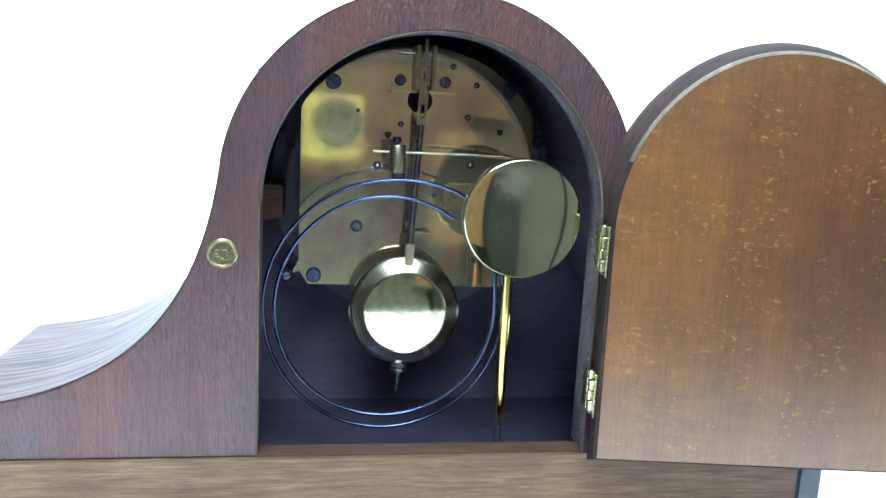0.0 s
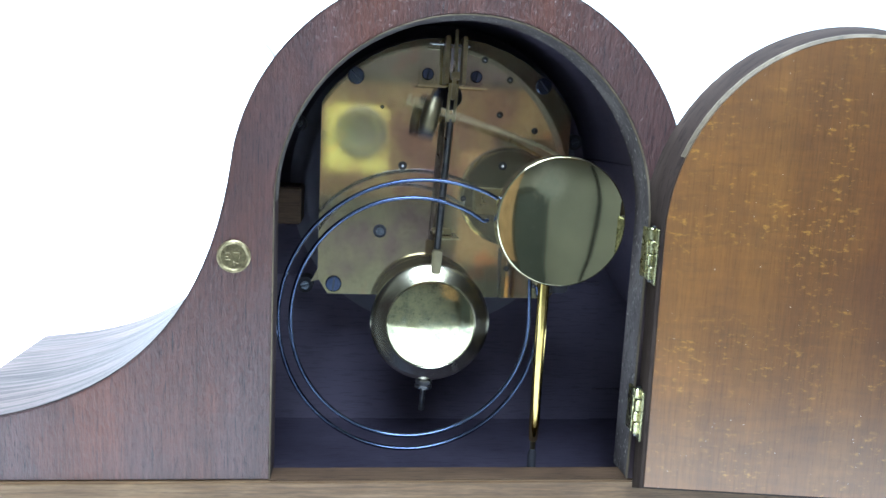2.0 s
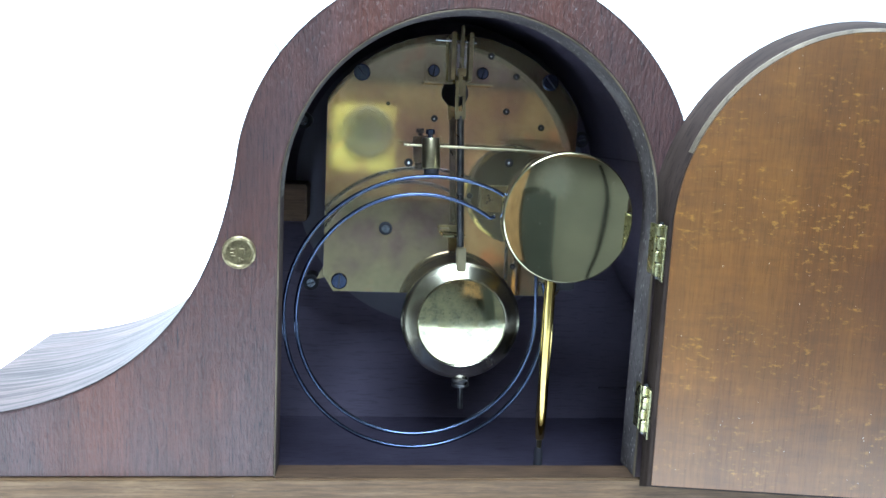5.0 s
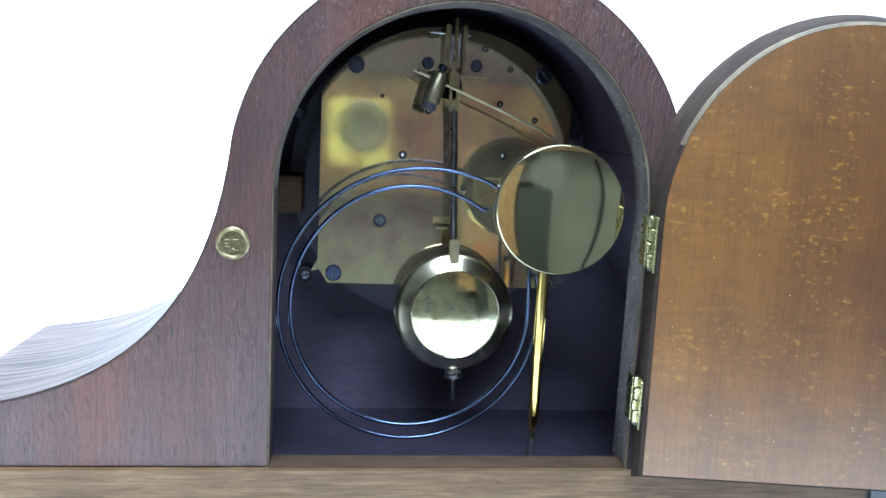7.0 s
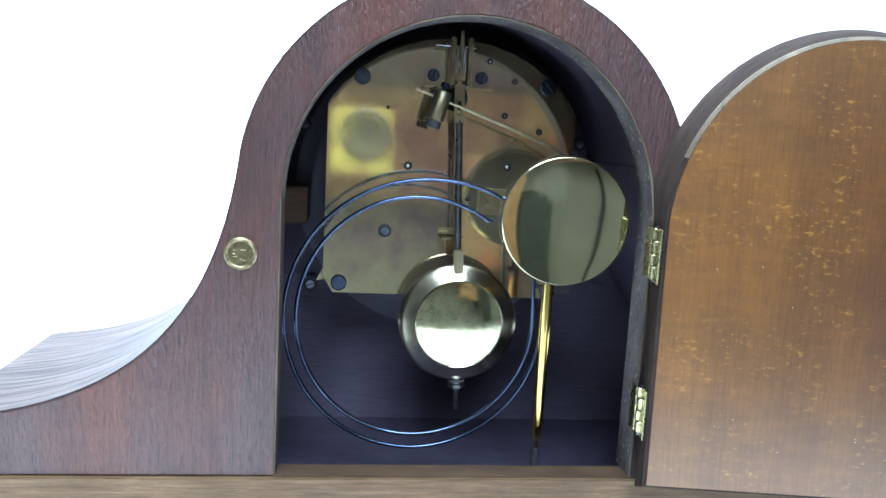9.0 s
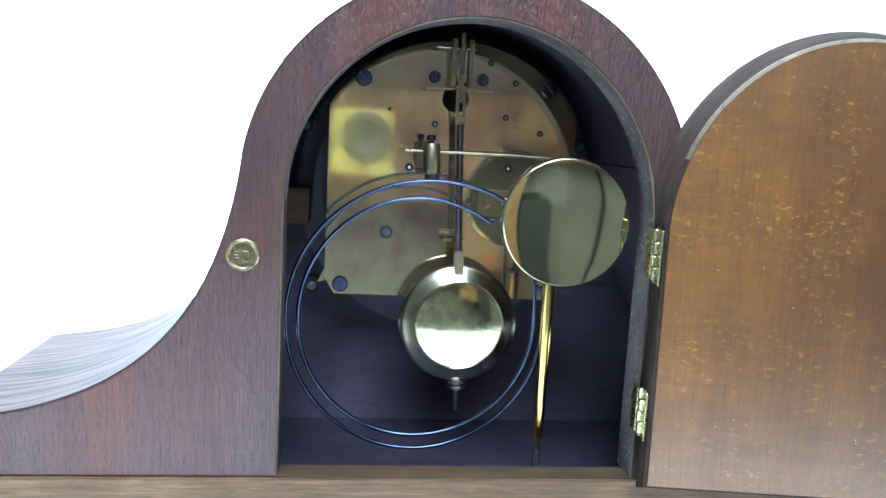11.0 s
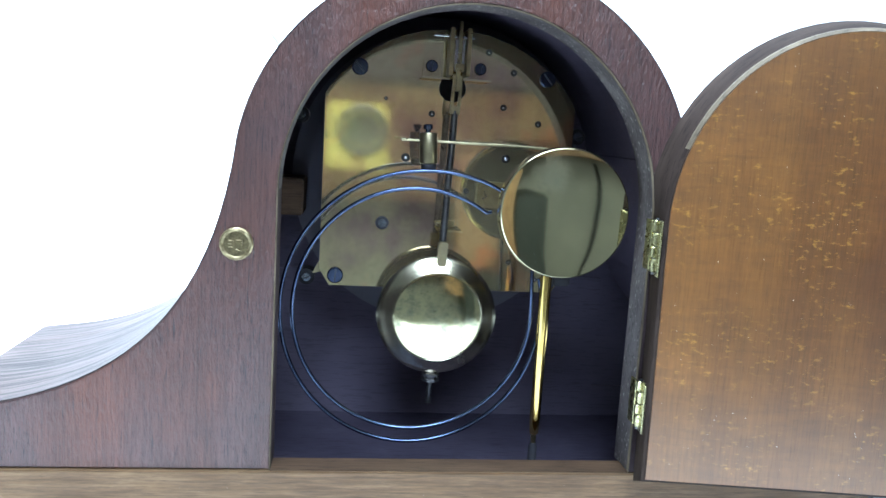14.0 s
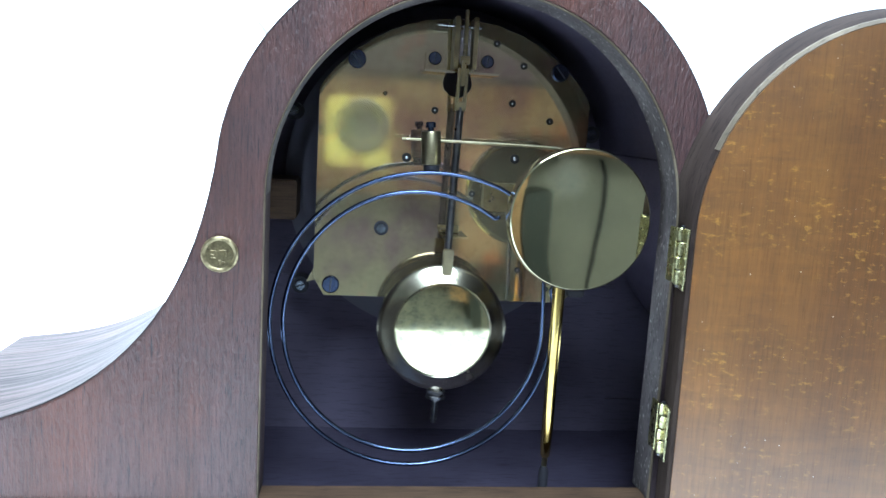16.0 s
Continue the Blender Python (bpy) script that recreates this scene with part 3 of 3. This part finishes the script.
def catch_button():
    c = (-0.0862, 0.0, 0.1250)
    b = part("catch_button", lathe([(0.0066, 0.0002), (0.0066, -0.0010), (0.0060, -0.0015), (0.0054, -0.0014), (0.0050, -0.0010), (0.0, -0.0009)], c, "y", 40), COIN_BRASS, clock, "small stamped brass button", smooth=40)
    part("button_face", lathe([(0.0049, -0.0008), (0.0049, -0.00104), (0.0, -0.00108)], c, "y", 32), TARNISH_BRASS, b)
    for dx, dz, w, h in ((-0.0022, 0.0012, 0.0020, 0.0006), (0.0012, 0.0014, 0.0024, 0.0006), (-0.0026, -0.0002, 0.0014, 0.0005), (-0.0022, -0.0014, 0.0018, 0.0006), (0.0002, -0.0028, 0.0008, 0.0016), (0.0014, -0.0028, 0.0012, 0.0006), (0.0022, 0.0, 0.0006, 0.0016)):
        part("stamped_bar", box(c[0] + dx - w / 2, c[0] + dx + w / 2, -0.00150, -0.0008, c[2] + dz - h / 2, c[2] + dz + h / 2, 0.00012, 1), COIN_BRASS, b)


catch_button()

DOOR_SWING = 8.0      # degrees by which the open door stands off the panel's plane
DOOR_T = 0.0145


def door():
    """Built from its hinge edge, inner face towards the room, then swung open with a slight sag."""
    r, low, spring = 0.0755, SEAM + 0.0042, 0.1410
    ring = [(0.0, low)] + [(x, spring + (z - spring) * 1.086) for x, z in arc(r, spring, r, 180, 0, 40)] + [(2 * r, low)]
    back = [(max(x, -0.0068 * (lambda q: q * q * (3 - 2 * q))(min(1, max(0, (z - 0.125) / 0.075)))), z) for x, z in offset(ring, 0.0052)]
    m = Matrix.Translation((HINGE_X - 0.0006, -0.0018, 0.12)) @ Matrix.Rotation(radians(-DOOR_SWING), 4, "Z") @ Matrix.Rotation(radians(-2.2), 4, "X") @ Matrix.Translation((0, 0, -0.12))
    bm = bmesh.new()
    loops = [[bm.verts.new((x, y, z)) for x, z in pts] for pts, y in ((offset(ring, -0.0012), -DOOR_T), (ring, -DOOR_T + 0.0011), (back, -0.0008), (offset(back, -0.0006), 0.0))]
    for a, b in zip(loops, loops[1:]):
        for k in range(len(a)):
            n = (k + 1) % len(a)
            bm.faces.new((a[k], a[n], b[n], b[k]))
    bm.faces.new(loops[0])
    bm.faces.new(loops[-1])
    bm.transform(m)
    d = part("door", bm, DOOR_EDGE, clock, "open arched wooden back door", smooth=40)
    bm = bmesh.new()
    loops = [[bm.verts.new((x, y, z)) for x, z in pts] for pts, y in ((offset(ring, -0.0012), -DOOR_T - 0.0001), (offset(ring, 0.0002), -DOOR_T + 0.0008), (offset(ring, 0.0004), -DOOR_T + 0.0016))]
    for a, b in zip(loops, loops[1:]):
        for k in range(6, len(a) - 2):
            bm.faces.new((a[k], a[k + 1], b[k + 1], b[k]))
    bmesh.ops.delete(bm, geom=[v for v in bm.verts if not v.link_faces], context="VERTS")
    bm.transform(m)
    part("worn_arris", bm, BARE_EDGE, d, "worn pale edge round the face")
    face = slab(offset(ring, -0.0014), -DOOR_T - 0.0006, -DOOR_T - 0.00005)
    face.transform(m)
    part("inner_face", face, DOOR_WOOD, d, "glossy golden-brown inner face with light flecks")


door()


def hinge(z0, z1):
    """A butt hinge between the edges: frame leaf, barrel of uneven knuckles on a steel pin, door leaf."""
    y = -0.0080
    h = part("hinge", box(HINGE_X - 0.0046, HINGE_X - 0.0037, y + 0.0010, -0.0006, z0 + 0.0008, z1 - 0.0004, 0.0002, 1), HINGE_BRASS, clock, "brass butt hinge with worn knuckles")
    cuts = [0.0, 0.27, 0.50, 0.76, 1.0]
    for k, (a, b) in enumerate(zip(cuts, cuts[1:])):
        a, b = z0 + (z1 - z0) * a, z0 + (z1 - z0) * b
        q = 0.0019 if k % 2 == 0 else 0.0016
        part("knuckle", lathe([(q - 0.0004, a + 0.0002), (q, a + 0.0006), (q, b - 0.0006), (q - 0.0004, b - 0.0002)], (HINGE_X - 0.0025 - 0.0007 * (k % 2), y, 0), "z", 16), HINGE_BRASS, h, smooth=40)
    part("pin", lathe([(0.0008, z0 - 0.0008), (0.0009, z0), (0.0009, z1), (0.0007, z1 + 0.0006)], (HINGE_X - 0.0028, y, 0), "z", 12), GREY_STEEL, h, smooth=40)
    leaf = box(-0.0010, -0.0002, -0.0125, -0.0050, z0 - 0.0012, z1 - 0.0002, 0.0002, 1)
    leaf.transform(Matrix.Translation((HINGE_X - 0.0006, -0.0018, 0)) @ Matrix.Rotation(radians(-DOOR_SWING), 4, "Z"))
    part("door_leaf", leaf, HINGE_BRASS, h)


hinge(0.1215, 0.1435)
hinge(0.0545, 0.0750)

PLATE_Y = 0.072


def movement():
    px, pz, pr = 0.0057, 0.1493, 0.0731
    a0 = math.degrees(math.acos(0.0617 / pr))
    ring = [(-0.0510, 0.0948), (-0.0560, 0.1030)] + arc(px, pz, pr, 180 - a0, a0, 36) + [(0.0674, 0.1030), (0.0624, 0.0948)]
    pl = part("back_plate", slab(ring, PLATE_Y, PLATE_Y + 0.002, 0.0003, holes=(arc(0.0052, 0.1945, 0.0066, 0, 345, 23),)), PLATE_BRASS, clock, "aged brass movement back plate")
    part("front_plate", slab(ring, 0.112, 0.114), DULL_BRASS, pl)
    part("barrel", lathe([(0.024, 0.0), (0.024, 0.030)], (-0.029, PLATE_Y + 0.006, 0.147), "y", 40), DULL_BRASS, pl)
    part("barrel", lathe([(0.024, 0.0), (0.024, 0.030)], (0.040, PLATE_Y + 0.006, 0.147), "y", 40), DULL_BRASS, pl)
    part("dial_can", lathe([(0.0695, 0.096), (0.0695, 0.1125)], (0.0057, 0, 0.1475), "y", 64), CAN_PAINT, pl)
    part("mounting_ring", slab(arc(0.0057, 0.1475, 0.0790, 0, 355, 71), 0.1128, 0.1190, holes=(arc(0.0057, 0.1475, 0.0680, 0, 355, 71),)), CAN_PAINT, pl)
    for x, z in ((-0.048, 0.1000), (-0.040, 0.202), (0.052, 0.202), (0.0594, 0.1000)):
        screw((x, PLATE_Y, z), 0.0040, pl, BLUED_STEEL, turn=85 if z < 0.15 else -50, label="blued steel plate screw")
    for x, z in ((-0.069, 0.178), (0.078, 0.175), (-0.0635, 0.0930)):
        screw((x, 0.1005, z), 0.0026, pl, ZINC, turn=20, label="steel fixing screw")
        part("screw_lug", lathe([(0.0042, 0.0), (0.0042, 0.012)], (x, 0.1006, z), "y", 20), BLACK_IRON, pl)
    lug = slab([(-0.0600, 0.0975), (-0.0555, 0.0985), (-0.0555, 0.1040), (-0.0570, 0.1035)], 0.088, 0.0898)
    part("movement_lug", lug, DULL_BRASS, pl)
    # pivot ends in their oil sinks
    for x, z, r in ((-0.016, 0.160, 0.0021), (0.034, 0.162, 0.0021), (0.031, 0.187, 0.0016), (0.049, 0.180, 0.0016), (0.035, 0.204, 0.0016),
                    (0.022, 0.213, 0.0016), (0.039, 0.110, 0.0014), (0.015, 0.145, 0.0014), (-0.0043, 0.1819, 0.0016), (-0.027, 0.188, 0.0009), (0.0535, 0.1015, 0.0012)):
        p = part("pivot_hole", lathe([(r, 0.0), (r, -0.00025), (r * 0.75, -0.0003), (r * 0.72, -0.00005)], (x, PLATE_Y, z), "y", 20), DARK_HOLE, pl)
        part("pivot", lathe([(r * 0.42, 0.0), (r * 0.42, -0.0006), (r * 0.3, -0.0008)], (x, PLATE_Y, z), "y", 12), BRIGHT_STEEL, p, smooth=50)
    post = part("winding_post", lathe([(0.0033, 0.0), (0.0033, -0.0007), (0.0028, -0.0009)], (-0.026, PLATE_Y, 0.1272), "y", 28), BLACK_IRON, pl, smooth=40)
    part("post_end", lathe([(0.0024, -0.0008), (0.0024, -0.0016), (0.0021, -0.0020)], (-0.026, PLATE_Y, 0.1272), "y", 24), ZINC, post, smooth=30)
    # suspension cock
    ck = part("suspension_cock", box(-0.0100, 0.0215, PLATE_Y - 0.002, PLATE_Y - 0.0001, 0.1992, 0.2085, 0.0004), PLATE_BRASS, pl, "brass bracket that carries the pendulum")
    for x in (-0.0058, 0.0178):
        screw((x, PLATE_Y - 0.002, 0.2045), 0.0029, ck, BLUED_STEEL, turn=80)
    part("cock_ledge", box(-0.0110, 0.0225, PLATE_Y - 0.0095, PLATE_Y - 0.0019, 0.1982, 0.1992, 0.0003), BRIGHT_BRASS, ck)
    for x in (0.0022, 0.0103):
        part("upright", box(x - 0.0010, x + 0.0010, PLATE_Y - 0.014, PLATE_Y - 0.0019, 0.2000, 0.2220, 0.0003), DULL_BRASS, ck)
    part("cross_pin", tube([(-0.0062, PLATE_Y - 0.0105, 0.2182), (0.0130, PLATE_Y - 0.0105, 0.2178)], 0.0010), BRIGHT_STEEL, ck)
    part("adjuster", box(0.0054, 0.0068, PLATE_Y - 0.0142, PLATE_Y - 0.0105, 0.2105, 0.2250, 0.0003), DULL_BRASS, ck)
    for x in (0.0045, 0.0078):
        part("suspension_spring", box(x - 0.0006, x + 0.0006, PLATE_Y - 0.0125, PLATE_Y - 0.0118, 0.2020, 0.2165), BRIGHT_STEEL, ck)
    part("spring_block", box(0.0042, 0.0084, PLATE_Y - 0.014, PLATE_Y - 0.010, 0.2020, 0.2055, 0.0003), DULL_BRASS, ck)
    # keeper on the plate through which the rod runs
    kp = part("rod_keeper", box(0.0004, 0.0098, PLATE_Y - 0.0012, PLATE_Y - 0.0001, 0.1266, 0.1300, 0.0003), DULL_BRASS, pl)
    part("keeper_tab", slab([(0.0004, 0.1280), (0.0052, 0.1280), (0.0052, 0.1289), (0.0010, 0.1289)], PLATE_Y - 0.0085, PLATE_Y - 0.0012, 0.0002), DULL_BRASS, kp)
    part("keeper_tab", slab([(0.0014, 0.1252), (0.0136, 0.1252), (0.0128, 0.1261), (0.0020, 0.1261)], PLATE_Y - 0.0095, PLATE_Y - 0.0012, 0.0002), BRIGHT_BRASS, kp)


movement()

PIVOT = Vector((0.0055, 0.0565, 0.2020))


def pendulum():
    """Built hanging from the origin, then set on its suspension."""
    z = lambda height: height - PIVOT.z
    rod = part("pendulum", lathe([(0.0017, z(0.1215)), (0.0017, z(0.1835))], (0, 0, 0), "z", 16), GREY_STEEL, clock, "swinging pendulum with brass bob", smooth=40)
    fork = join(box(-0.0023, -0.0010, -0.0016, 0.0016, z(0.1825), z(0.2000), 0.0003), box(0.0010, 0.0023, -0.0016, 0.0016, z(0.1825), z(0.2000), 0.0003),
                box(-0.0023, 0.0023, -0.0016, 0.0016, z(0.1820), z(0.1858), 0.0003))
    part("hook", fork, DULL_BRASS, rod)
    part("hook_top", box(-0.0009, 0.0009, -0.0022, 0.0010, z(0.1925), z(0.2035), 0.0003), DULL_BRASS, rod)
    part("clamp", box(-0.0023, 0.0023, -0.0045, -0.0010, z(0.1095), z(0.1215), 0.0005), DULL_BRASS, rod)
    bob = part("bob", lathe([(0.0, 0.0032), (0.0268, 0.0029), (0.0287, 0.0014), (0.0292, 0.0), (0.0290, -0.0020), (0.0284, -0.0026), (0.0266, -0.0034), (0.0248, -0.0043), (0.0230, -0.0053), (0.0217, -0.0061), (0.0212, -0.0058), (0.0, -0.0056)], (0, 0, z(0.0852)), "y", 96), RIM_BRASS, rod, "bevelled brass bob rim", smooth=28)
    part("bob_face", lathe([(0.0211, -0.0050), (0.0211, -0.0063), (0.0209, -0.0065), (0.0207, -0.00652), (0.0100, -0.00665), (0.0, -0.00668)], (0, 0, z(0.0852)), "y", 96), BOB_BRASS, bob, "bright polished brass face", smooth=28)
    part("bob_back", lathe([(0.0, 0.0030), (0.0266, 0.0030), (0.0272, 0.0036), (0.0, 0.0040)], (0, 0, z(0.0852)), "y", 64), DISC_BACK, bob, "hidden back of the bob, added dark for its reflection")
    part("rating_nut", lathe([(0.0020, z(0.0585)), (0.0022, z(0.0563)), (0.0040, z(0.0557)), (0.0042, z(0.0545)), (0.0034, z(0.0539)), (0.0043, z(0.0532)), (0.0043, z(0.0518)), (0.0018, z(0.0512))], (0, 0, 0), "z", 24), GREY_STEEL, rod, smooth=30)
    part("threaded_end", lathe([(0.0012, z(0.0400)), (0.0013, z(0.0410)), (0.0013, z(0.0620))], (0, 0, 0), "z", 12), GREY_STEEL, rod, smooth=40)
    rod.matrix_basis = Matrix.Translation(PIVOT)
    return rod


the_pendulum = pendulum()

GONG = Vector((-0.0113, 0.035, 0.0920))


def gong():
    """Blued coil on a brass post with a heavy round head."""
    # one spring, two turns; behind the head it steps out, and leaves the head high and nearly straight
    turn = np.arange(56.0, 737.0, 4.0)
    radius = np.interp(turn, (56, 372, 384, 398, 412, 426, 442, 460, 480, 736), (0.0548, 0.0548, 0.0585, 0.0655, 0.0679, 0.0650, 0.0627, 0.0612, 0.0606, 0.0606))
    radius = np.convolve(np.pad(radius, 2, mode="edge"), np.full(5, 0.2), mode="valid")
    pts = []
    for a, r in zip(turn, radius):
        s = min(1, max(0, (a - 372) / 44))
        s = s * s * (3 - 2 * s)
        pts.append((GONG.x + r * math.cos(radians(a)), GONG.y + 0.004 * s - 0.001, GONG.z - 0.001 * s + (r * 1.022 + 0.0012 * s) * math.sin(radians(a))))
    tip = Vector(pts[0]) + Vector((0.0022, 0.0006, 0.0006))
    pts.insert(0, tuple(tip))
    coil = part("gong", tube(pts, 0.0019, 0.0024, 10), BLUED_STEEL, clock, "blued steel coil gong", smooth=50)
    part("gong_post", lathe([(0.0014, 0.0335), (0.0021, 0.0345), (0.0025, 0.042), (0.0027, 0.120), (0.0027, 0.150)], (0.0495, 0.034, 0), "z", 24), POST_BRASS, coil, "bright brass post", smooth=40)
    part("post_tip", lathe([(0.0012, 0.0285), (0.0013, 0.0334)], (0.0495, 0.034, 0), "z", 20), DULL_BRASS, coil, smooth=40)
    part("post_socket", lathe([(0.0021, 0.0118), (0.0021, 0.0270), (0.0014, 0.0295)], (0.0495, 0.034, 0), "z", 24), BLACK_IRON, coil, smooth=40)
    dome = [(r, -0.0012 + 45 * max(0, r - 0.018) ** 3) for r in (0.0284, 0.0276, 0.0267, 0.0257, 0.0246, 0.0234, 0.0221, 0.0207, 0.0192, 0.0180, 0.0120)]
    rim = [(0.0, 0.024), (0.009, 0.024), (0.009, 0.0082), (0.0272, 0.008), (0.0290, 0.0072), (0.0292, 0.0004), (0.0291, -0.0005), (0.0288, -0.0009)]
    part("gong_head", lathe([(r * 0.9693, y) for r, y in rim + dome + [(0.0, -0.0012)]], (0.0492, 0.0112, 0.1421), "y", 96), DISC_BRASS, coil, "large polished brass disc", smooth=28)
    part("head_back", lathe([(0.0090, 0.0081), (0.0262, 0.0081), (0.0260, 0.0088), (0.0092, 0.0088)], (0.0492, 0.0112, 0.1421), "y", 64), DISC_BACK, coil, "hidden back of the disc, added dark for its reflection")
    part("coil_block", box(0.026, 0.048, 0.0322, 0.0420, 0.134, 0.148, 0.001), DULL_BRASS, coil)
    part("gong_block", box(0.0535, 0.0615, 0.036, 0.044, 0.1055, 0.115, 0.0008), BLACK_IRON, coil)


gong()

HAMMER = Vector((0.0620, 0.042, 0.1691))


def hammer():
    arm = part("hammer", tube([(0.006, 0, -0.0050), (-0.004, 0, -0.0026), (-0.017, 0, -0.0004), (-0.034, 0, 0.0), (-0.0822, 0, 0.0)], [0.0018, 0.0018, 0.0016, 0.0014, 0.0012]), DULL_BRASS, clock, "striking hammer on a thin brass arm", smooth=50)
    hx = -0.0702
    lean = Matrix.Translation((hx, 0, 0)) @ Matrix.Rotation(radians(-4), 4, "Y") @ Matrix.Translation((-hx, 0, 0))
    part("hammer_head", leaned(lean, lathe([(0.0034, -0.0103), (0.0040, -0.0099), (0.0041, -0.0090), (0.0041, 0.0030), (0.0038, 0.0036)], (hx, 0, 0), "z", 28)), DULL_BRASS, arm, "brass hammer head", smooth=35)
    part("leather_tip", leaned(lean, lathe([(0.0030, -0.0135), (0.0034, -0.0129), (0.0034, -0.0102)], (hx, 0, 0), "z", 20)), BLACK_IRON, arm, smooth=35)
    part("set_screw", leaned(lean, lathe([(0.0012, 0.0035), (0.0012, 0.0050), (0.0021, 0.0052), (0.0021, 0.0070), (0.0017, 0.0075)], (hx, 0, 0), "z", 16)), BLUED_STEEL, arm, smooth=35)
    arm.matrix_basis = Matrix.Translation(HAMMER)
    return arm


the_hammer = hammer()


def webcam():
    """The small camera on its tripod before the clock: a pale yellow square body with a dark round front."""
    w = tagged(new("webcam"), "pale yellow webcam with a dark round lens, on a tripod", "webcam")
    x, y, z = -0.0355, -0.375, 0.1625
    part("body", box(x - 0.033, x + 0.033, y - 0.022, y, z - 0.036, z + 0.036, 0.004), PALE_PLASTIC, w)
    part("lens", lathe([(0.0270, 0.0), (0.0270, 0.004), (0.0246, 0.0056), (0.0220, 0.0046), (0.0, 0.0040)], (x + 0.0040, y, z + 0.007), "y", 40), LENS_GLASS, w, "dark round lens", smooth=30)
    part("lens_ring", lathe([(0.0170, 0.0040), (0.0172, 0.0060), (0.0180, 0.0068), (0.0188, 0.0060), (0.0190, 0.0040)], (x + 0.0040, y, z + 0.008), "y", 40), RING_PLASTIC, w, smooth=40)
    px, py = x - 0.30, y - 0.12
    part("arm", tube([(x, y - 0.020, z), (x, y - 0.06, z), (x - 0.10, y - 0.11, z), (px, py, z - 0.01)], 0.010), BLACK_IRON, w)
    part("pole", tube([(px, py, z + 0.01), (px, py, -0.42)], 0.014), BLACK_IRON, w)
    for a in (90, 210, 330):
        c, d = math.cos(radians(a)), math.sin(radians(a))
        part("leg", tube([(px, py, -0.40), (px + 0.26 * c, py + 0.18 * d, -0.757)], 0.012), BLACK_IRON, w)


webcam()


def tape():
    bm = bmesh.new()
    rows = []
    for k in range(13):
        t = k / 12
        x, z = -0.0720 - 0.0035 * t - 0.0095 * t * t, 0.1990 + 0.0260 * t - 0.0095 * t * t
        rows.append([bm.verts.new((x + w * 0.8, 0.045 + w * 0.5, z)) for w in (-0.003, 0.003)])
    for a, b in zip(rows, rows[1:]):
        bm.faces.new((a[0], a[1], b[1], b[0]))
    ob = part("paper_strip", bm, CLEAR_TAPE, None, smooth=60)
    sol = ob.modifiers.new("thickness", "SOLIDIFY")
    sol.thickness = 0.0002
    tagged(ob, "pale curled paper strip on top of the clock", "paper strip")


tape()


def motions():
    # pendulum: a steady swing of 0.6605 s
    rows = []
    for k in range(0, 241):
        t = k / 15
        w = 2 * math.pi / 0.6605 * t
        swing = math.degrees((-0.00240 * math.sin(w) - 0.00728 * math.cos(w)) / 0.147)
        rows.append((t, pose(*PIVOT, 0, -swing, 0)))
    walk(the_pendulum, rows)
    # hammer: lifted slowly, let go, four strokes, then at rest
    lift = [(0, 0), (0.25, 0), (0.5, 5.6), (0.7, 8.8), (1.0, 13.6), (1.2, 18), (1.5, 20.5), (1.9, 23), (1.967, 22.5), (2.0, 17), (2.067, 6), (2.1, 1.5), (2.2, 0), (2.467, 0.2),
            (2.6, 1.5), (2.8, 4.5), (3.0, 8), (3.2, 11.6), (3.5, 16.6), (3.9, 20.2), (4.2, 21.5), (4.467, 23), (4.5, 22), (4.6, 4), (4.7, 0), (5.0, 0.2),
            (5.133, 1.5), (5.333, 4.5), (5.533, 8), (5.733, 11.2), (6.033, 15.5), (6.3, 19), (6.5, 21), (6.8, 22.7), (7.0, 23.5), (7.033, 22), (7.067, 12), (7.1, 2.5), (7.2, 0.4), (7.4, 0.4),
            (7.6, 2), (7.8, 4.4), (8.0, 7.6), (8.2, 11.4), (8.5, 17), (8.8, 19.8), (9.2, 22), (9.533, 23.5), (9.567, 22), (9.633, 4), (9.733, 0), (10.0, 0), (16.0, 0)]
    walk(the_hammer, [(t, pose(*HAMMER, 0, a * 0.92, 0)) for t, a in lift])


motions()
